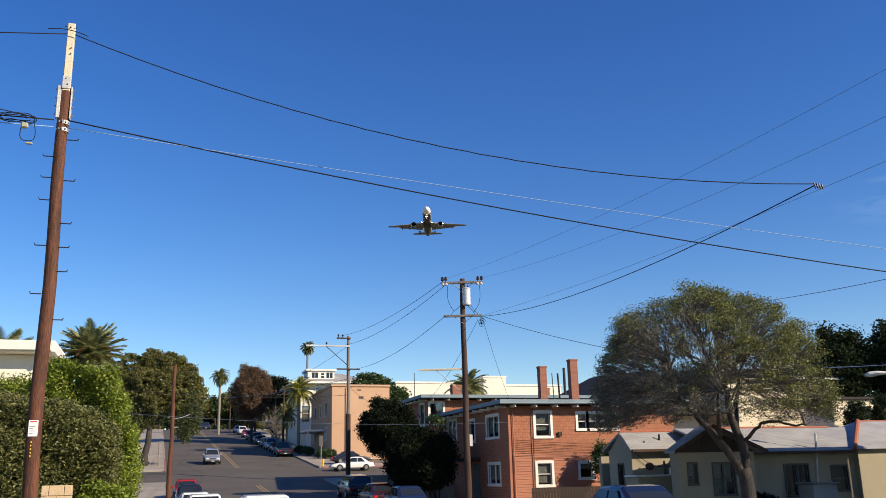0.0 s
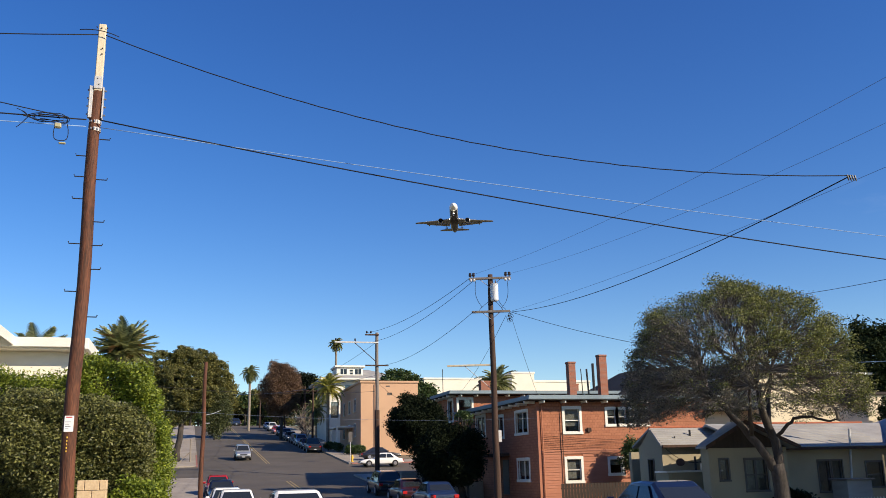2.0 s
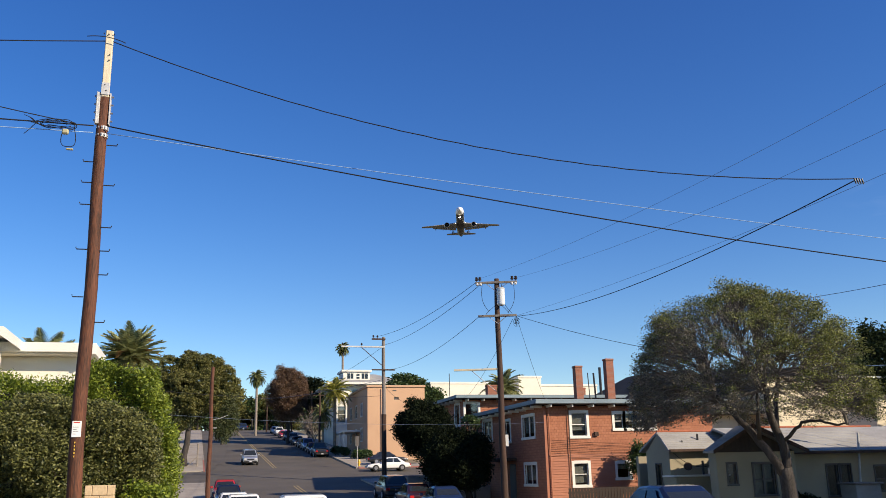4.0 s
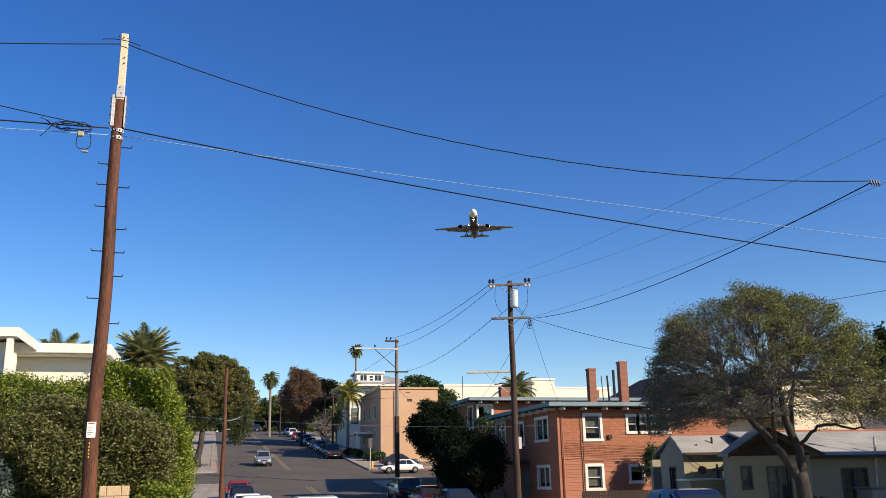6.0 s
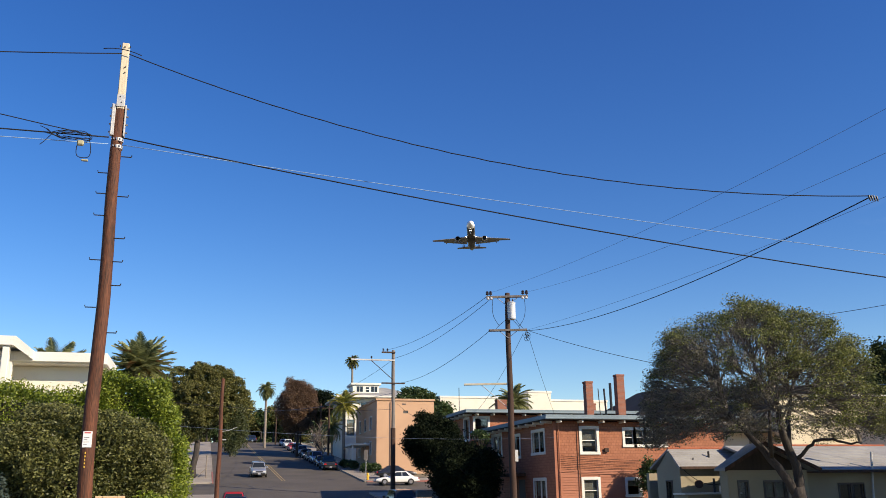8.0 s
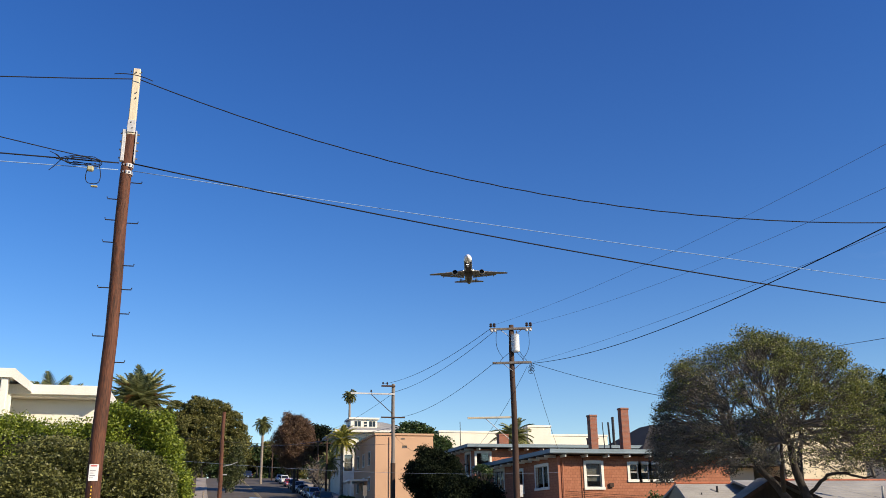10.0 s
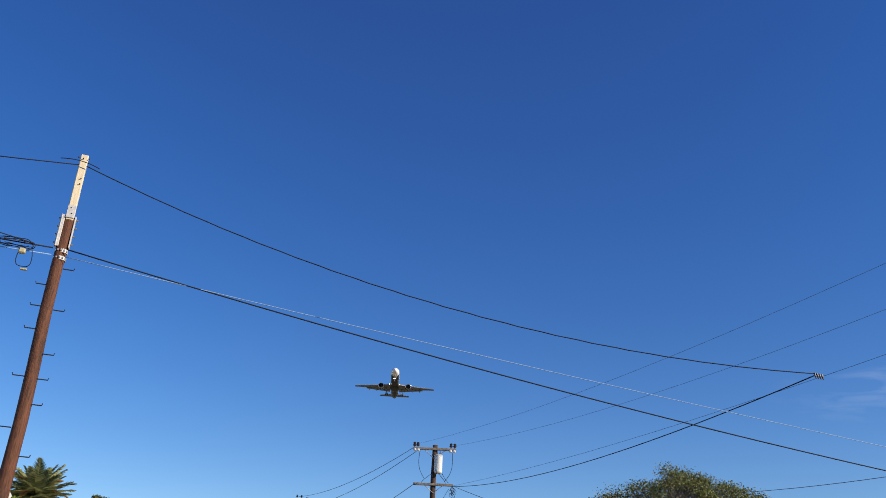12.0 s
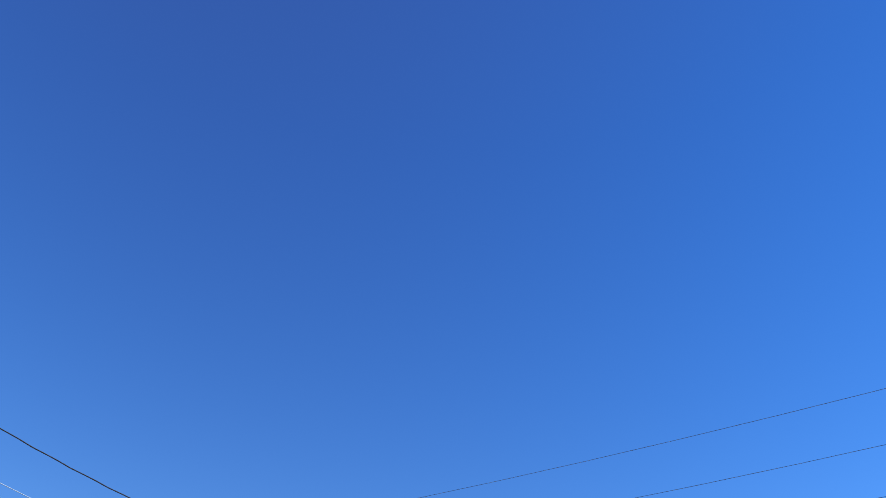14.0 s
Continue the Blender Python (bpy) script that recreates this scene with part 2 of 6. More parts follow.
M = {
    "asphalt": material("asphalt", (0.118, 0.102, 0.080), (0.076, 0.066, 0.053), rough=0.85, grain=30, coarse=0.25, bump=0.3),
    "concrete": material("concrete", (0.391, 0.340, 0.272), (0.255, 0.221, 0.178), rough=0.9, grain=18, coarse=0.5),
    "red_kerb": material("red_kerb", (0.35, 0.10, 0.08), (0.28, 0.16, 0.13), rough=0.8),
    "dirt": material("dirt", (0.22, 0.17, 0.12), (0.13, 0.13, 0.06), rough=0.95, grain=6, coarse=0.2, bump=0.5, bump_dist=0.05),
    "yellow_line": material("yellow_line", (0.38, 0.28, 0.11), (0.18, 0.15, 0.09), rough=0.8, grain=12),
    "pole_wood": material("pole_wood", (0.158, 0.056, 0.026), (0.040, 0.017, 0.009), rough=0.75, grain=20, coarse=2.5, bump=0.6, bump_dist=0.02, stretch=(4, 4, 0.35)),
    "grey_wood": material("grey_wood", (0.255, 0.230, 0.204), (0.128, 0.106, 0.089), rough=0.85, grain=20, coarse=2, bump=0.5, stretch=(4, 4, 0.4)),
    "dark_wood": material("dark_wood", (0.088, 0.048, 0.032), (0.032, 0.020, 0.014), rough=0.85, grain=20, coarse=2, bump=0.5, stretch=(4, 4, 0.4)),
    # wood darkened so that its colour holds the shade on fence and gable
    "shaded_wood": material("shaded_wood", (0.05, 0.036, 0.026), (0.028, 0.02, 0.015), rough=0.9, grain=20, coarse=2, bump=0.5, stretch=(4, 4, 0.4)),
    "pale_wood": material("pale_wood", (0.72, 0.64, 0.47), (0.58, 0.49, 0.34), rough=0.75, grain=16, coarse=1.5, bump=0.3, stretch=(4, 4, 0.4)),
    "steel": material("steel", (0.45, 0.46, 0.48), (0.28, 0.28, 0.29), rough=0.45, metal=0.8, grain=20, bump=0.1),
    "galvanised": material("galvanised", (0.6, 0.6, 0.58), (0.42, 0.42, 0.42), rough=0.6, metal=0.3, grain=20, bump=0.1),
    "cable": plain("cable", (0.008, 0.008, 0.010), 0.95),
    "pale_cable": plain("pale_cable", (0.24, 0.36, 0.55), 0.8),
    "thin_cable": plain("thin_cable", (0.12, 0.16, 0.24), 0.8),
    "ceramic": plain("ceramic", (0.035, 0.026, 0.026), 0.3),
    "grey_enamel": material("grey_enamel", (0.62, 0.65, 0.66), (0.5, 0.52, 0.53), rough=0.4, grain=10, bump=0.05),
    "stucco_white": material("stucco_white", (0.760, 0.731, 0.627), (0.684, 0.646, 0.532), rough=0.9, grain=40, coarse=0.4),
    "trim_white": material("trim_white", (0.80, 0.78, 0.70), (0.66, 0.64, 0.56), rough=0.6, grain=20, bump=0.05),
    "stucco_peach": material("stucco_peach", (0.561, 0.357, 0.221), (0.493, 0.306, 0.187), rough=0.9, grain=40, coarse=0.3),
    "stucco_cream": material("stucco_cream", (0.74, 0.65, 0.46), (0.62, 0.54, 0.37), rough=0.9, grain=40, coarse=0.4),
    "stucco_yellow": material("stucco_yellow", (0.36, 0.315, 0.215), (0.27, 0.235, 0.165), rough=0.9, grain=40, coarse=0.5),
    "shingle_red": siding("shingle_red", (0.410, 0.168, 0.090), (0.312, 0.119, 0.061), (0.197, 0.074, 0.041), 0.22, 0.16),
    "board_red": material("board_red", (0.410, 0.168, 0.094), (0.328, 0.127, 0.070), rough=0.75, grain=18, coarse=0.6, stretch=(0.3, 0.3, 3)),
    "brick": siding("brick", (0.357, 0.128, 0.068), (0.255, 0.085, 0.051), (0.255, 0.212, 0.170), 0.23, 0.075),
    "fascia_blue": material("fascia_blue", (0.204, 0.264, 0.293), (0.145, 0.196, 0.221), rough=0.6, grain=10, bump=0.1),
    "roof_dark": material("roof_dark", (0.034, 0.029, 0.025), (0.050, 0.043, 0.036), rough=0.95, grain=20),
    "roof_grey": material("roof_grey", (0.36, 0.355, 0.34), (0.24, 0.235, 0.225), rough=0.9, grain=20, coarse=0.8, stretch=(1, 1, 4)),
    "clay_tile": material("clay_tile", (0.408, 0.128, 0.060), (0.281, 0.085, 0.043), rough=0.8, grain=12),
    "glass": clear_glass("glass"),
    "curtain": material("curtain", (0.42, 0.40, 0.34), (0.28, 0.26, 0.22), rough=0.9, grain=5, bump=0.3, stretch=(8, 8, 0.3)),
    "frame_dark": plain("frame_dark", (0.09, 0.08, 0.07), 0.6),
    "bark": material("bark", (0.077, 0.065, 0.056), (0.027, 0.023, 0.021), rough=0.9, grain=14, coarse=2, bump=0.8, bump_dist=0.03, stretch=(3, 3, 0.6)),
    "bark_pale": material("bark_pale", (0.30, 0.26, 0.21), (0.17, 0.14, 0.11), rough=0.9, grain=14, coarse=2, bump=0.6, bump_dist=0.02, stretch=(2, 2, 3)),
    "twig": material("twig", (0.203, 0.180, 0.161), (0.098, 0.086, 0.075), rough=0.9, grain=9, bump=0),
    # one crown's leaves, coloured once as sunlit and once as shaded
    "leaf_tree_lit": leafy("leaf_tree_lit", (0.032, 0.042, 0.013), (0.29, 0.31, 0.085)),
    "leaf_tree_shade": leafy("leaf_tree_shade", (0.045, 0.043, 0.030), (0.22, 0.205, 0.140)),
    "leaf_hedge": leafy("leaf_hedge", (0.06, 0.10, 0.010), (0.30, 0.36, 0.040)),
    "leaf_shrub": leafy("leaf_shrub", (0.032, 0.040, 0.012), (0.23, 0.235, 0.070)),
    "leaf_blue": leafy("leaf_blue", (0.045, 0.068, 0.054), (0.090, 0.117, 0.090)),
    "leaf_pepper": leafy("leaf_pepper", (0.05, 0.056, 0.016), (0.25, 0.24, 0.066)),
    "leaf_strand": leafy("leaf_strand", (0.035, 0.045, 0.015), (0.11, 0.13, 0.045)),
    # near-black: on the street trees this colour carries their deep shade
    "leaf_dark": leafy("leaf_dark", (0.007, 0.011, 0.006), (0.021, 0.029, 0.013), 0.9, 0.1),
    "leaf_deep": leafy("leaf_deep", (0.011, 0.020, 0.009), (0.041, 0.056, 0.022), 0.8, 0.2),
    "block_tan": material("block_tan", (0.60, 0.45, 0.27), (0.46, 0.34, 0.20), rough=0.9, grain=25, coarse=1.5),
    "leaf_green": leafy("leaf_green", (0.025, 0.051, 0.015), (0.076, 0.119, 0.034)),
    "leaf_brown": leafy("leaf_brown", (0.085, 0.050, 0.032), (0.23, 0.145, 0.085)),
    "palm_leaf": leafy("palm_leaf", (0.09, 0.11, 0.04), (0.36, 0.37, 0.15)),
    "palm_dry": leafy("palm_dry", (0.225, 0.117, 0.045), (0.342, 0.216, 0.081)),
    "palm_yellow": leafy("palm_yellow", (0.17, 0.20, 0.045), (0.48, 0.42, 0.09)),
    "rubber": plain("rubber", (0.02, 0.02, 0.02), 0.85),
    "rim": plain("rim", (0.5, 0.5, 0.52), 0.35, 0.9),
    "car_glass": plain("car_glass", (0.02, 0.025, 0.03), 0.05),
    "lamp_clear": plain("lamp_clear", (0.75, 0.75, 0.72), 0.15),
    "lamp_red": plain("lamp_red", (0.45, 0.02, 0.02), 0.2),
    "plate": plain("plate", (0.6, 0.6, 0.62), 0.5),
    "trim_black": plain("trim_black", (0.02, 0.02, 0.022), 0.5),
    "hydrant": plain("hydrant", (0.75, 0.42, 0.03), 0.45),
    "sign_white": material("sign_white", (0.78, 0.78, 0.76), (0.66, 0.66, 0.64), rough=0.5, grain=10, bump=0),
    "dull_plastic": plain("dull_plastic", (0.40, 0.37, 0.22), 0.6),
    "sign_red": plain("sign_red", (0.5, 0.05, 0.04), 0.5),
    "ink": plain("ink", (0.12, 0.12, 0.14), 0.7),
    "yellow_paint": plain("yellow_paint", (0.7, 0.45, 0.04), 0.6),
}


def car_paint(name, color, metal=0.3):
    return plain(name, color, 0.3, metal, clear=0.8)


# ---- building blocks ----
class Builder:
    """Collects plain shapes into one mesh."""

    def __init__(self):
        self.v, self.f = [], []

    def add(self, verts, faces):
        k = len(self.v)
        self.v.extend(verts)
        self.f.extend(tuple(i + k for i in f) for f in faces)
        return self

    def box(self, x0, x1, y0, y1, z0, z1, b=0.0):
        if b <= 0:
            c = [(x, y, z) for x in (x0, x1) for y in (y0, y1) for z in (z0, z1)]
            return self.add(c, [(0, 1, 3, 2), (4, 6, 7, 5), (0, 4, 5, 1), (2, 3, 7, 6), (0, 2, 6, 4), (1, 5, 7, 3)])
        bm = bmesh.new()
        bmesh.ops.create_cube(bm, size=1)
        for q in bm.verts:
            q.co = Vector(((x0 + x1) / 2 + q.co.x * (x1 - x0), (y0 + y1) / 2 + q.co.y * (y1 - y0), (z0 + z1) / 2 + q.co.z * (z1 - z0)))
        bmesh.ops.bevel(bm, geom=bm.edges[:], offset=b, segments=1, affect="EDGES")
        bm.verts.index_update()
        self.add([tuple(q.co) for q in bm.verts], [tuple(q.index for q in f.verts) for f in bm.faces])
        bm.free()
        return self

    def tube(self, pts, radii, sides=8, caps=True):
        pts = [Vector(p) for p in pts]
        if not hasattr(radii, "__len__"):
            radii = [radii] * len(pts)
        rings, verts, faces = len(pts), [], []
        for i, p in enumerate(pts):
            d = (pts[min(i + 1, rings - 1)] - pts[max(i - 1, 0)]).normalized()
            a = d.cross(Vector((0, 0, 1)) if abs(d.z) < 0.9 else Vector((0, 1, 0))).normalized()
            c = d.cross(a)
            for s in range(sides):
                w = 2 * math.pi * s / sides
                verts.append(tuple(p + (a * math.cos(w) + c * math.sin(w)) * radii[i]))
        for i in range(rings - 1):
            for s in range(sides):
                s2 = (s + 1) % sides
                faces.append((i * sides + s, i * sides + s2, (i + 1) * sides + s2, (i + 1) * sides + s))
        if caps:
            faces.append(tuple(range(sides - 1, -1, -1)))
            faces.append(tuple(range((rings - 1) * sides, rings * sides)))
        return self.add(verts, faces)

    def loft(self, sections, closed=True):
        n, verts, faces = len(sections[0]), [], []
        for s in sections:
            verts.extend(tuple(p) for p in s)
        for i in range(len(sections) - 1):
            for j in range(n if closed else n - 1):
                j2 = (j + 1) % n
                faces.append((i * n + j, i * n + j2, (i + 1) * n + j2, (i + 1) * n + j))
        if closed:
            faces.append(tuple(range(n - 1, -1, -1)))
            faces.append(tuple(range((len(sections) - 1) * n, len(sections) * n)))
        return self.add(verts, faces)

    def prism(self, outline, axis, a, b):
        """An outline in the two other axes, drawn out along axis from a to b."""
        def at(p, w):
            return {"x": (w, p[0], p[1]), "y": (p[0], w, p[1]), "z": (p[0], p[1], w)}[axis]
        return self.loft([[at(p, a) for p in outline], [at(p, b) for p in outline]])

    def mesh(self, name, mat, smooth=False):
        me = bpy.data.meshes.new(name)
        me.from_pydata(self.v, [], self.f)
        bm = bmesh.new(); bm.from_mesh(me)
        bmesh.ops.recalc_face_normals(bm, faces=bm.faces)
        bm.to_mesh(me); bm.free()
        me.materials.append(mat)
        if smooth:
            me.polygons.foreach_set("use_smooth", [True] * len(me.polygons))
        return me


def part(name, builder, mat, parent=None, label="", smooth=False):
    """One mesh object under a thing or part."""
    ob = new(name, builder.mesh(name, mat, smooth))
    if parent:
        ob.parent = parent
    if label:
        ob["label"] = label
    return ob


def thing(name, label, category, at=None, group="", kind=""):
    ob = new(name)
    ob.empty_display_size = 0.2
    if at is not None:
        ob.matrix_basis = at if isinstance(at, Matrix) else Matrix.Translation(at)
    return tagged(ob, label, category, group, kind)


PROFILE = [(-200, 0), (0, 0), (26, -0.3), (45, -0.55), (58, -0.35), (68, 0.1), (75, 0.5), (85, 1.25), (98, 2.35), (120, 4.3), (160, 7.9), (200, 11.5), (216, 12.7), (240, 13.3), (400, 14), (6000, 14)]


def street_z(y):
    return float(np.mean([np.interp(y + k, [p[0] for p in PROFILE], [p[1] for p in PROFILE]) for k in (-6, -3, 0, 3, 6)]))


def ground_z(x, y):
    drop = 0.75 * min(1, max(0, (x - 15.5) / 4)) * min(1, max(0, (72 - y) / 15))
    return street_z(y) - drop

# ---- ground, road, kerbs ----
KERB_F = 17.0
KERB_L, KERB_R, CROSS_A, CROSS_B = 1.0, 15.0, 84.0, 98.0


def sheet(name, xs, ys, lift, mat, height=ground_z, thick=0.0):
    b = Builder()
    nx = len(xs)
    for dz in ((lift, lift - thick) if thick else (lift,)):
        k = len(b.v)
        b.v.extend((x, y, height(x, y) + dz) for y in ys for x in xs)
        b.f.extend((k + j * nx + i, k + j * nx + i + 1, k + (j + 1) * nx + i + 1, k + (j + 1) * nx + i) for j in range(len(ys) - 1) for i in range(nx - 1))
    if thick:
        n = nx * len(ys)
        edge = [*range(nx), *[j * nx + nx - 1 for j in range(1, len(ys))], *[n - 2 - i for i in range(nx - 1)], *[j * nx for j in range(len(ys) - 2, 0, -1)]]
        b.f.extend((edge[i], edge[(i + 1) % len(edge)], edge[(i + 1) % len(edge)] + n, edge[i] + n) for i in range(len(edge)))
    return part(name, b, mat)


def steps(a, b, d):
    n = max(1, round((b - a) / d))
    return [a + (b - a) * i / n for i in range(n + 1)]


far_x = [-3000, -900, -300, -120, -60, -30, -15, 0, 8, 15, 17, 19, 21, 30, 60, 120, 300, 900, 3000]
tagged(sheet("ground", far_x, [-3000, -600, -150, -60, *steps(-40, 260, 5), 320, 420, 700, 1500, 4500], -0.12, M["dirt"]), "dry bare earth and yards sloping up the hill", "ground", kind="structure")
tagged(sheet("road", [KERB_L, 8, KERB_R], steps(-60, 330, 3), 0.0, M["asphalt"], lambda x, y: street_z(y)), "worn grey asphalt street climbing a hill", "road", kind="structure")
tagged(sheet("road_hill", [KERB_R, KERB_F], steps(CROSS_B, 330, 3), 0.0, M["asphalt"], lambda x, y: street_z(y)), "worn grey asphalt parking lane on the hill", "road", kind="structure")
tagged(sheet("road_cross", [-120, -40, KERB_L], steps(CROSS_A, CROSS_B, 3.5), 0.0, M["asphalt"], lambda x, y: street_z(y)), "worn grey asphalt side street", "road", kind="structure")
tagged(sheet("road_cross_east", [KERB_R, 60, 160], steps(CROSS_A, CROSS_B, 3.5), 0.0, M["asphalt"], lambda x, y: street_z(y)), "worn grey asphalt side street", "road", kind="structure")
for nm, x0, x1, y0, y1 in (("pavement_west", -3.2, KERB_L - 0.16, -40, CROSS_A), ("pavement_west_far", -3.2, KERB_L - 0.16, CROSS_B + 0.2, 214),
                           ("pavement_east", KERB_R + 0.16, 18.0, -40, CROSS_A), ("pavement_east_far", KERB_F + 0.16, 21.0, CROSS_B + 0.2, 214)):
    tagged(sheet(nm, [x0, x1], steps(y0, y1, 3), 0.13, M["concrete"], lambda x, y: street_z(y), 0.3), "pale concrete pavement slabs", "pavement", kind="structure")
for nm, x0, x1, y0, y1, m in (("kerb_west", KERB_L - 0.15, KERB_L, -40, CROSS_A, "concrete"), ("kerb_west_far", KERB_L - 0.15, KERB_L, CROSS_B, 114, "red_kerb"),
                              ("kerb_west_hill", KERB_L - 0.15, KERB_L, 114.2, 214, "concrete"), ("kerb_east", KERB_R, KERB_R + 0.15, -40, CROSS_A, "concrete"),
                              ("kerb_east_far", KERB_F, KERB_F + 0.15, CROSS_B, 214, "concrete")):
    tagged(sheet(nm, [x0, x1], steps(y0, y1, 3), 0.145, M[m], lambda x, y: street_z(y), 0.3), "red-painted concrete kerb" if m == "red_kerb" else "concrete kerb", "kerb", kind="structure")
tagged(sheet("kerb_side_street", [KERB_F + 0.3, 60], [CROSS_B, CROSS_B + 0.18], 0.145, M["red_kerb"], lambda x, y: street_z(y), 0.3), "faded red-painted kerb", "kerb", kind="structure")
tagged(sheet("pavement_side_street", [21.2, 60], [CROSS_B + 0.2, CROSS_B + 2, CROSS_B + 4], 0.13, M["concrete"], lambda x, y: street_z(y), 0.3), "pale concrete pavement slabs", "pavement", kind="structure")
XC = 8.5
for nm, x0, y0, y1 in (("road_marking", XC - 0.22, 20, 80), ("road_marking", XC + 0.08, 20, 80), ("road_marking", XC - 0.22, 101, 214), ("road_marking", XC + 0.08, 101, 214)):
    tagged(sheet(nm, [x0, x0 + 0.14], steps(y0, y1, 3), 0.006, M["yellow_line"], lambda x, y: street_z(y)), "worn double yellow centre line", "road marking", kind="structure")

# ---- utility poles ----
def insulator(parent, x, y, z, tilt=0.0):
    b = Builder()
    b.tube([(x, y, z), (x, y, z + 0.1)], 0.02, 6)
    b.tube([(x, y, z + 0.08), (x, y, z + 0.13), (x, y, z + 0.17), (x, y, z + 0.24), (x, y, z + 0.28)], [0.07, 0.095, 0.06, 0.085, 0.04], 10)
    part("insulator", b, M["ceramic"], parent, "dark brown glazed insulator")


def pole_shaft(parent, top, r0, r1, mat, bottom=-0.6, sides=14):
    b = Builder()
    n = 10
    b.tube([(0.02 * math.sin(i * 1.3), 0.02 * math.cos(i * 0.9), bottom + (top - bottom) * i / n) for i in range(n + 1)], [r0 + (r1 - r0) * i / n for i in range(n + 1)], sides)
    return part("shaft", b, mat, parent, smooth=True)


LP = (-2.06, 17.17)
lz = street_z(LP[1])
left_pole = thing("utility_pole", "reddish brown wooden utility pole with pale timber extension and climbing steps", "utility pole", (*LP, lz))
pole_shaft(left_pole, 8.98 - lz, 0.136, 0.104, M["pole_wood"])
part("extension", Builder().box(-0.06, 0.08, -0.12, 0.02, 8.9 - lz, 10.34 - lz, 0.012), M["pale_wood"], left_pole, "pale new squared timber extension")
part("splice_plate", Builder().box(-0.145, -0.07, -0.115, -0.02, 8.34 - lz, 9.0 - lz, 0.006).box(-0.128, -0.12, -0.13, -0.11, 8.34 - lz, 9.0 - lz), M["galvanised"], left_pole, "galvanised steel channel")
part("splice_plate", Builder().box(0.10, 0.125, -0.10, 0.05, 8.34 - lz, 9.0 - lz, 0.006), M["galvanised"], left_pole, "galvanised steel channel")
part("splice_plate", Builder().box(-0.065, 0.085, -0.14, -0.121, 8.94 - lz, 9.2 - lz, 0.006), M["galvanised"], left_pole, "galvanised steel plate")
for k in range(4):
    for sx in (-1, 1):
        part("bolt", Builder().tube([(sx * 0.11, -0.05, 8.42 + k * 0.17 - lz), (sx * 0.175, -0.05, 8.42 + k * 0.17 - lz)], 0.018, 6), M["steel"], left_pole)
for zz, xx in ((10.24, 0.0), (9.8, 0.04), (9.68, 0.04), (9.15, 0.0), (9.03, 0.03), (10.25, -0.09), (10.25, 0.1)):
    part("bolt", Builder().tube([(xx, -0.15, zz - lz), (xx, -0.11, zz - lz)], 0.012, 6), M["trim_black"], left_pole)
for zz in (8.27, 8.12):
    b = Builder()
    b.tube([(0, 0, zz - 0.035 - lz), (0, 0, zz + 0.035 - lz)], 0.114, 16)
    band = part("band", b, M["galvanised"], left_pole, "galvanised clamp band")
    for k in range(5):
        w = math.pi * (1.15 + 0.175 * k)
        part("bolt", Builder().box(0.112 * math.cos(w) - 0.013, 0.112 * math.cos(w) + 0.013, 0.124 * math.sin(w) - 0.013, 0.124 * math.sin(w) + 0.013, zz - 0.02 - lz, zz + 0.02 - lz, 0.005), M["steel"], band)
step_z = [(7.98, 1), (7.62, -1), (7.16, 1), (7.20, -1), (6.76, -1), (6.32, 1), (5.86, 1), (5.88, -1), (5.4, 1), (4.97, -1), (4.5, 1)]
for zz, sx in step_z:
    b = Builder()
    b.tube([(sx * 0.10, -0.03, zz - 0.05 - lz), (sx * 0.29, -0.03, zz - 0.05 - lz), (sx * 0.30, -0.03, zz - 0.01 - lz)], 0.011, 6)
    part("climbing_step", b, M["trim_black"], left_pole)
sign = part("sign", Builder().box(-0.10, 0.055, -0.150, -0.132, 2.37 - lz, 2.65 - lz, 0.003), M["sign_white"], left_pole, "white notice with red heading")
part("sign_heading", Builder().box(-0.075, 0.03, -0.1535, -0.1515, 2.615 - lz, 2.635 - lz), M["sign_red"], sign)
for k in range(4):
    part("text_bar", Builder().box(-0.08, -0.02 + 0.03 * (k % 2), -0.1535, -0.1515, 2.42 + k * 0.04 - lz, 2.428 + k * 0.04 - lz), M["ink"], sign)
for k in range(5):
    part("tag", Builder().box(-0.045, -0.025, -0.145, -0.130, 2.02 + k * 0.06 - lz, 2.05 + k * 0.06 - lz, 0.003), M["yellow_paint"], left_pole, "small yellow tag")


def wire(name, a, b, sag, r, mat, label, n=24, wobble=0.0):
    pts = []
    for i in range(n + 1):
        s = i / n
        p = Vector(a).lerp(Vector(b), s)
        p.z -= 4 * sag * s * (1 - s)
        if wobble:
            p.z += wobble * math.sin(i * 2.1) * math.sin(math.pi * s)
        pts.append(p)
    bl = Builder().tube(pts, r, 5)
    return tagged(part(name, bl, mat, smooth=True), label, "cable", group="overhead cables")


KNOT = (12.57, 13.88, 7.14)
W_END = (19.0, 15.4, 5.55)
wire("overhead_cable", (-1.98, 17.1, 10.12), KNOT, 0.82, 0.011, M["cable"], "black overhead service cable with twisted lashing", 60, 0.006)
wire("overhead_cable", (-30, 15.0, 9.6), (-2.1, 17.1, 10.12), 0.95, 0.011, M["cable"], "black overhead service cable")
wire("overhead_cable", (-1.95, 17.0, 8.27), W_END, 0.24, 0.014, M["cable"], "thick black overhead cable")
wire("overhead_cable", (-30, 15.5, 8.0), (-2.2, 17.0, 8.26), 0.1, 0.014, M["cable"], "thick black overhead cable")
wire("overhead_cable", (-1.95, 17.0, 8.12), (19.0, 15.4, 6.13), 0.07, 0.008, M["pale_cable"], "thin pale overhead cable")
wire("overhead_cable", (-30, 15.5, 7.6), (-2.2, 17.0, 8.12), 0.1, 0.009, M["pale_cable"], "thin pale overhead cable")
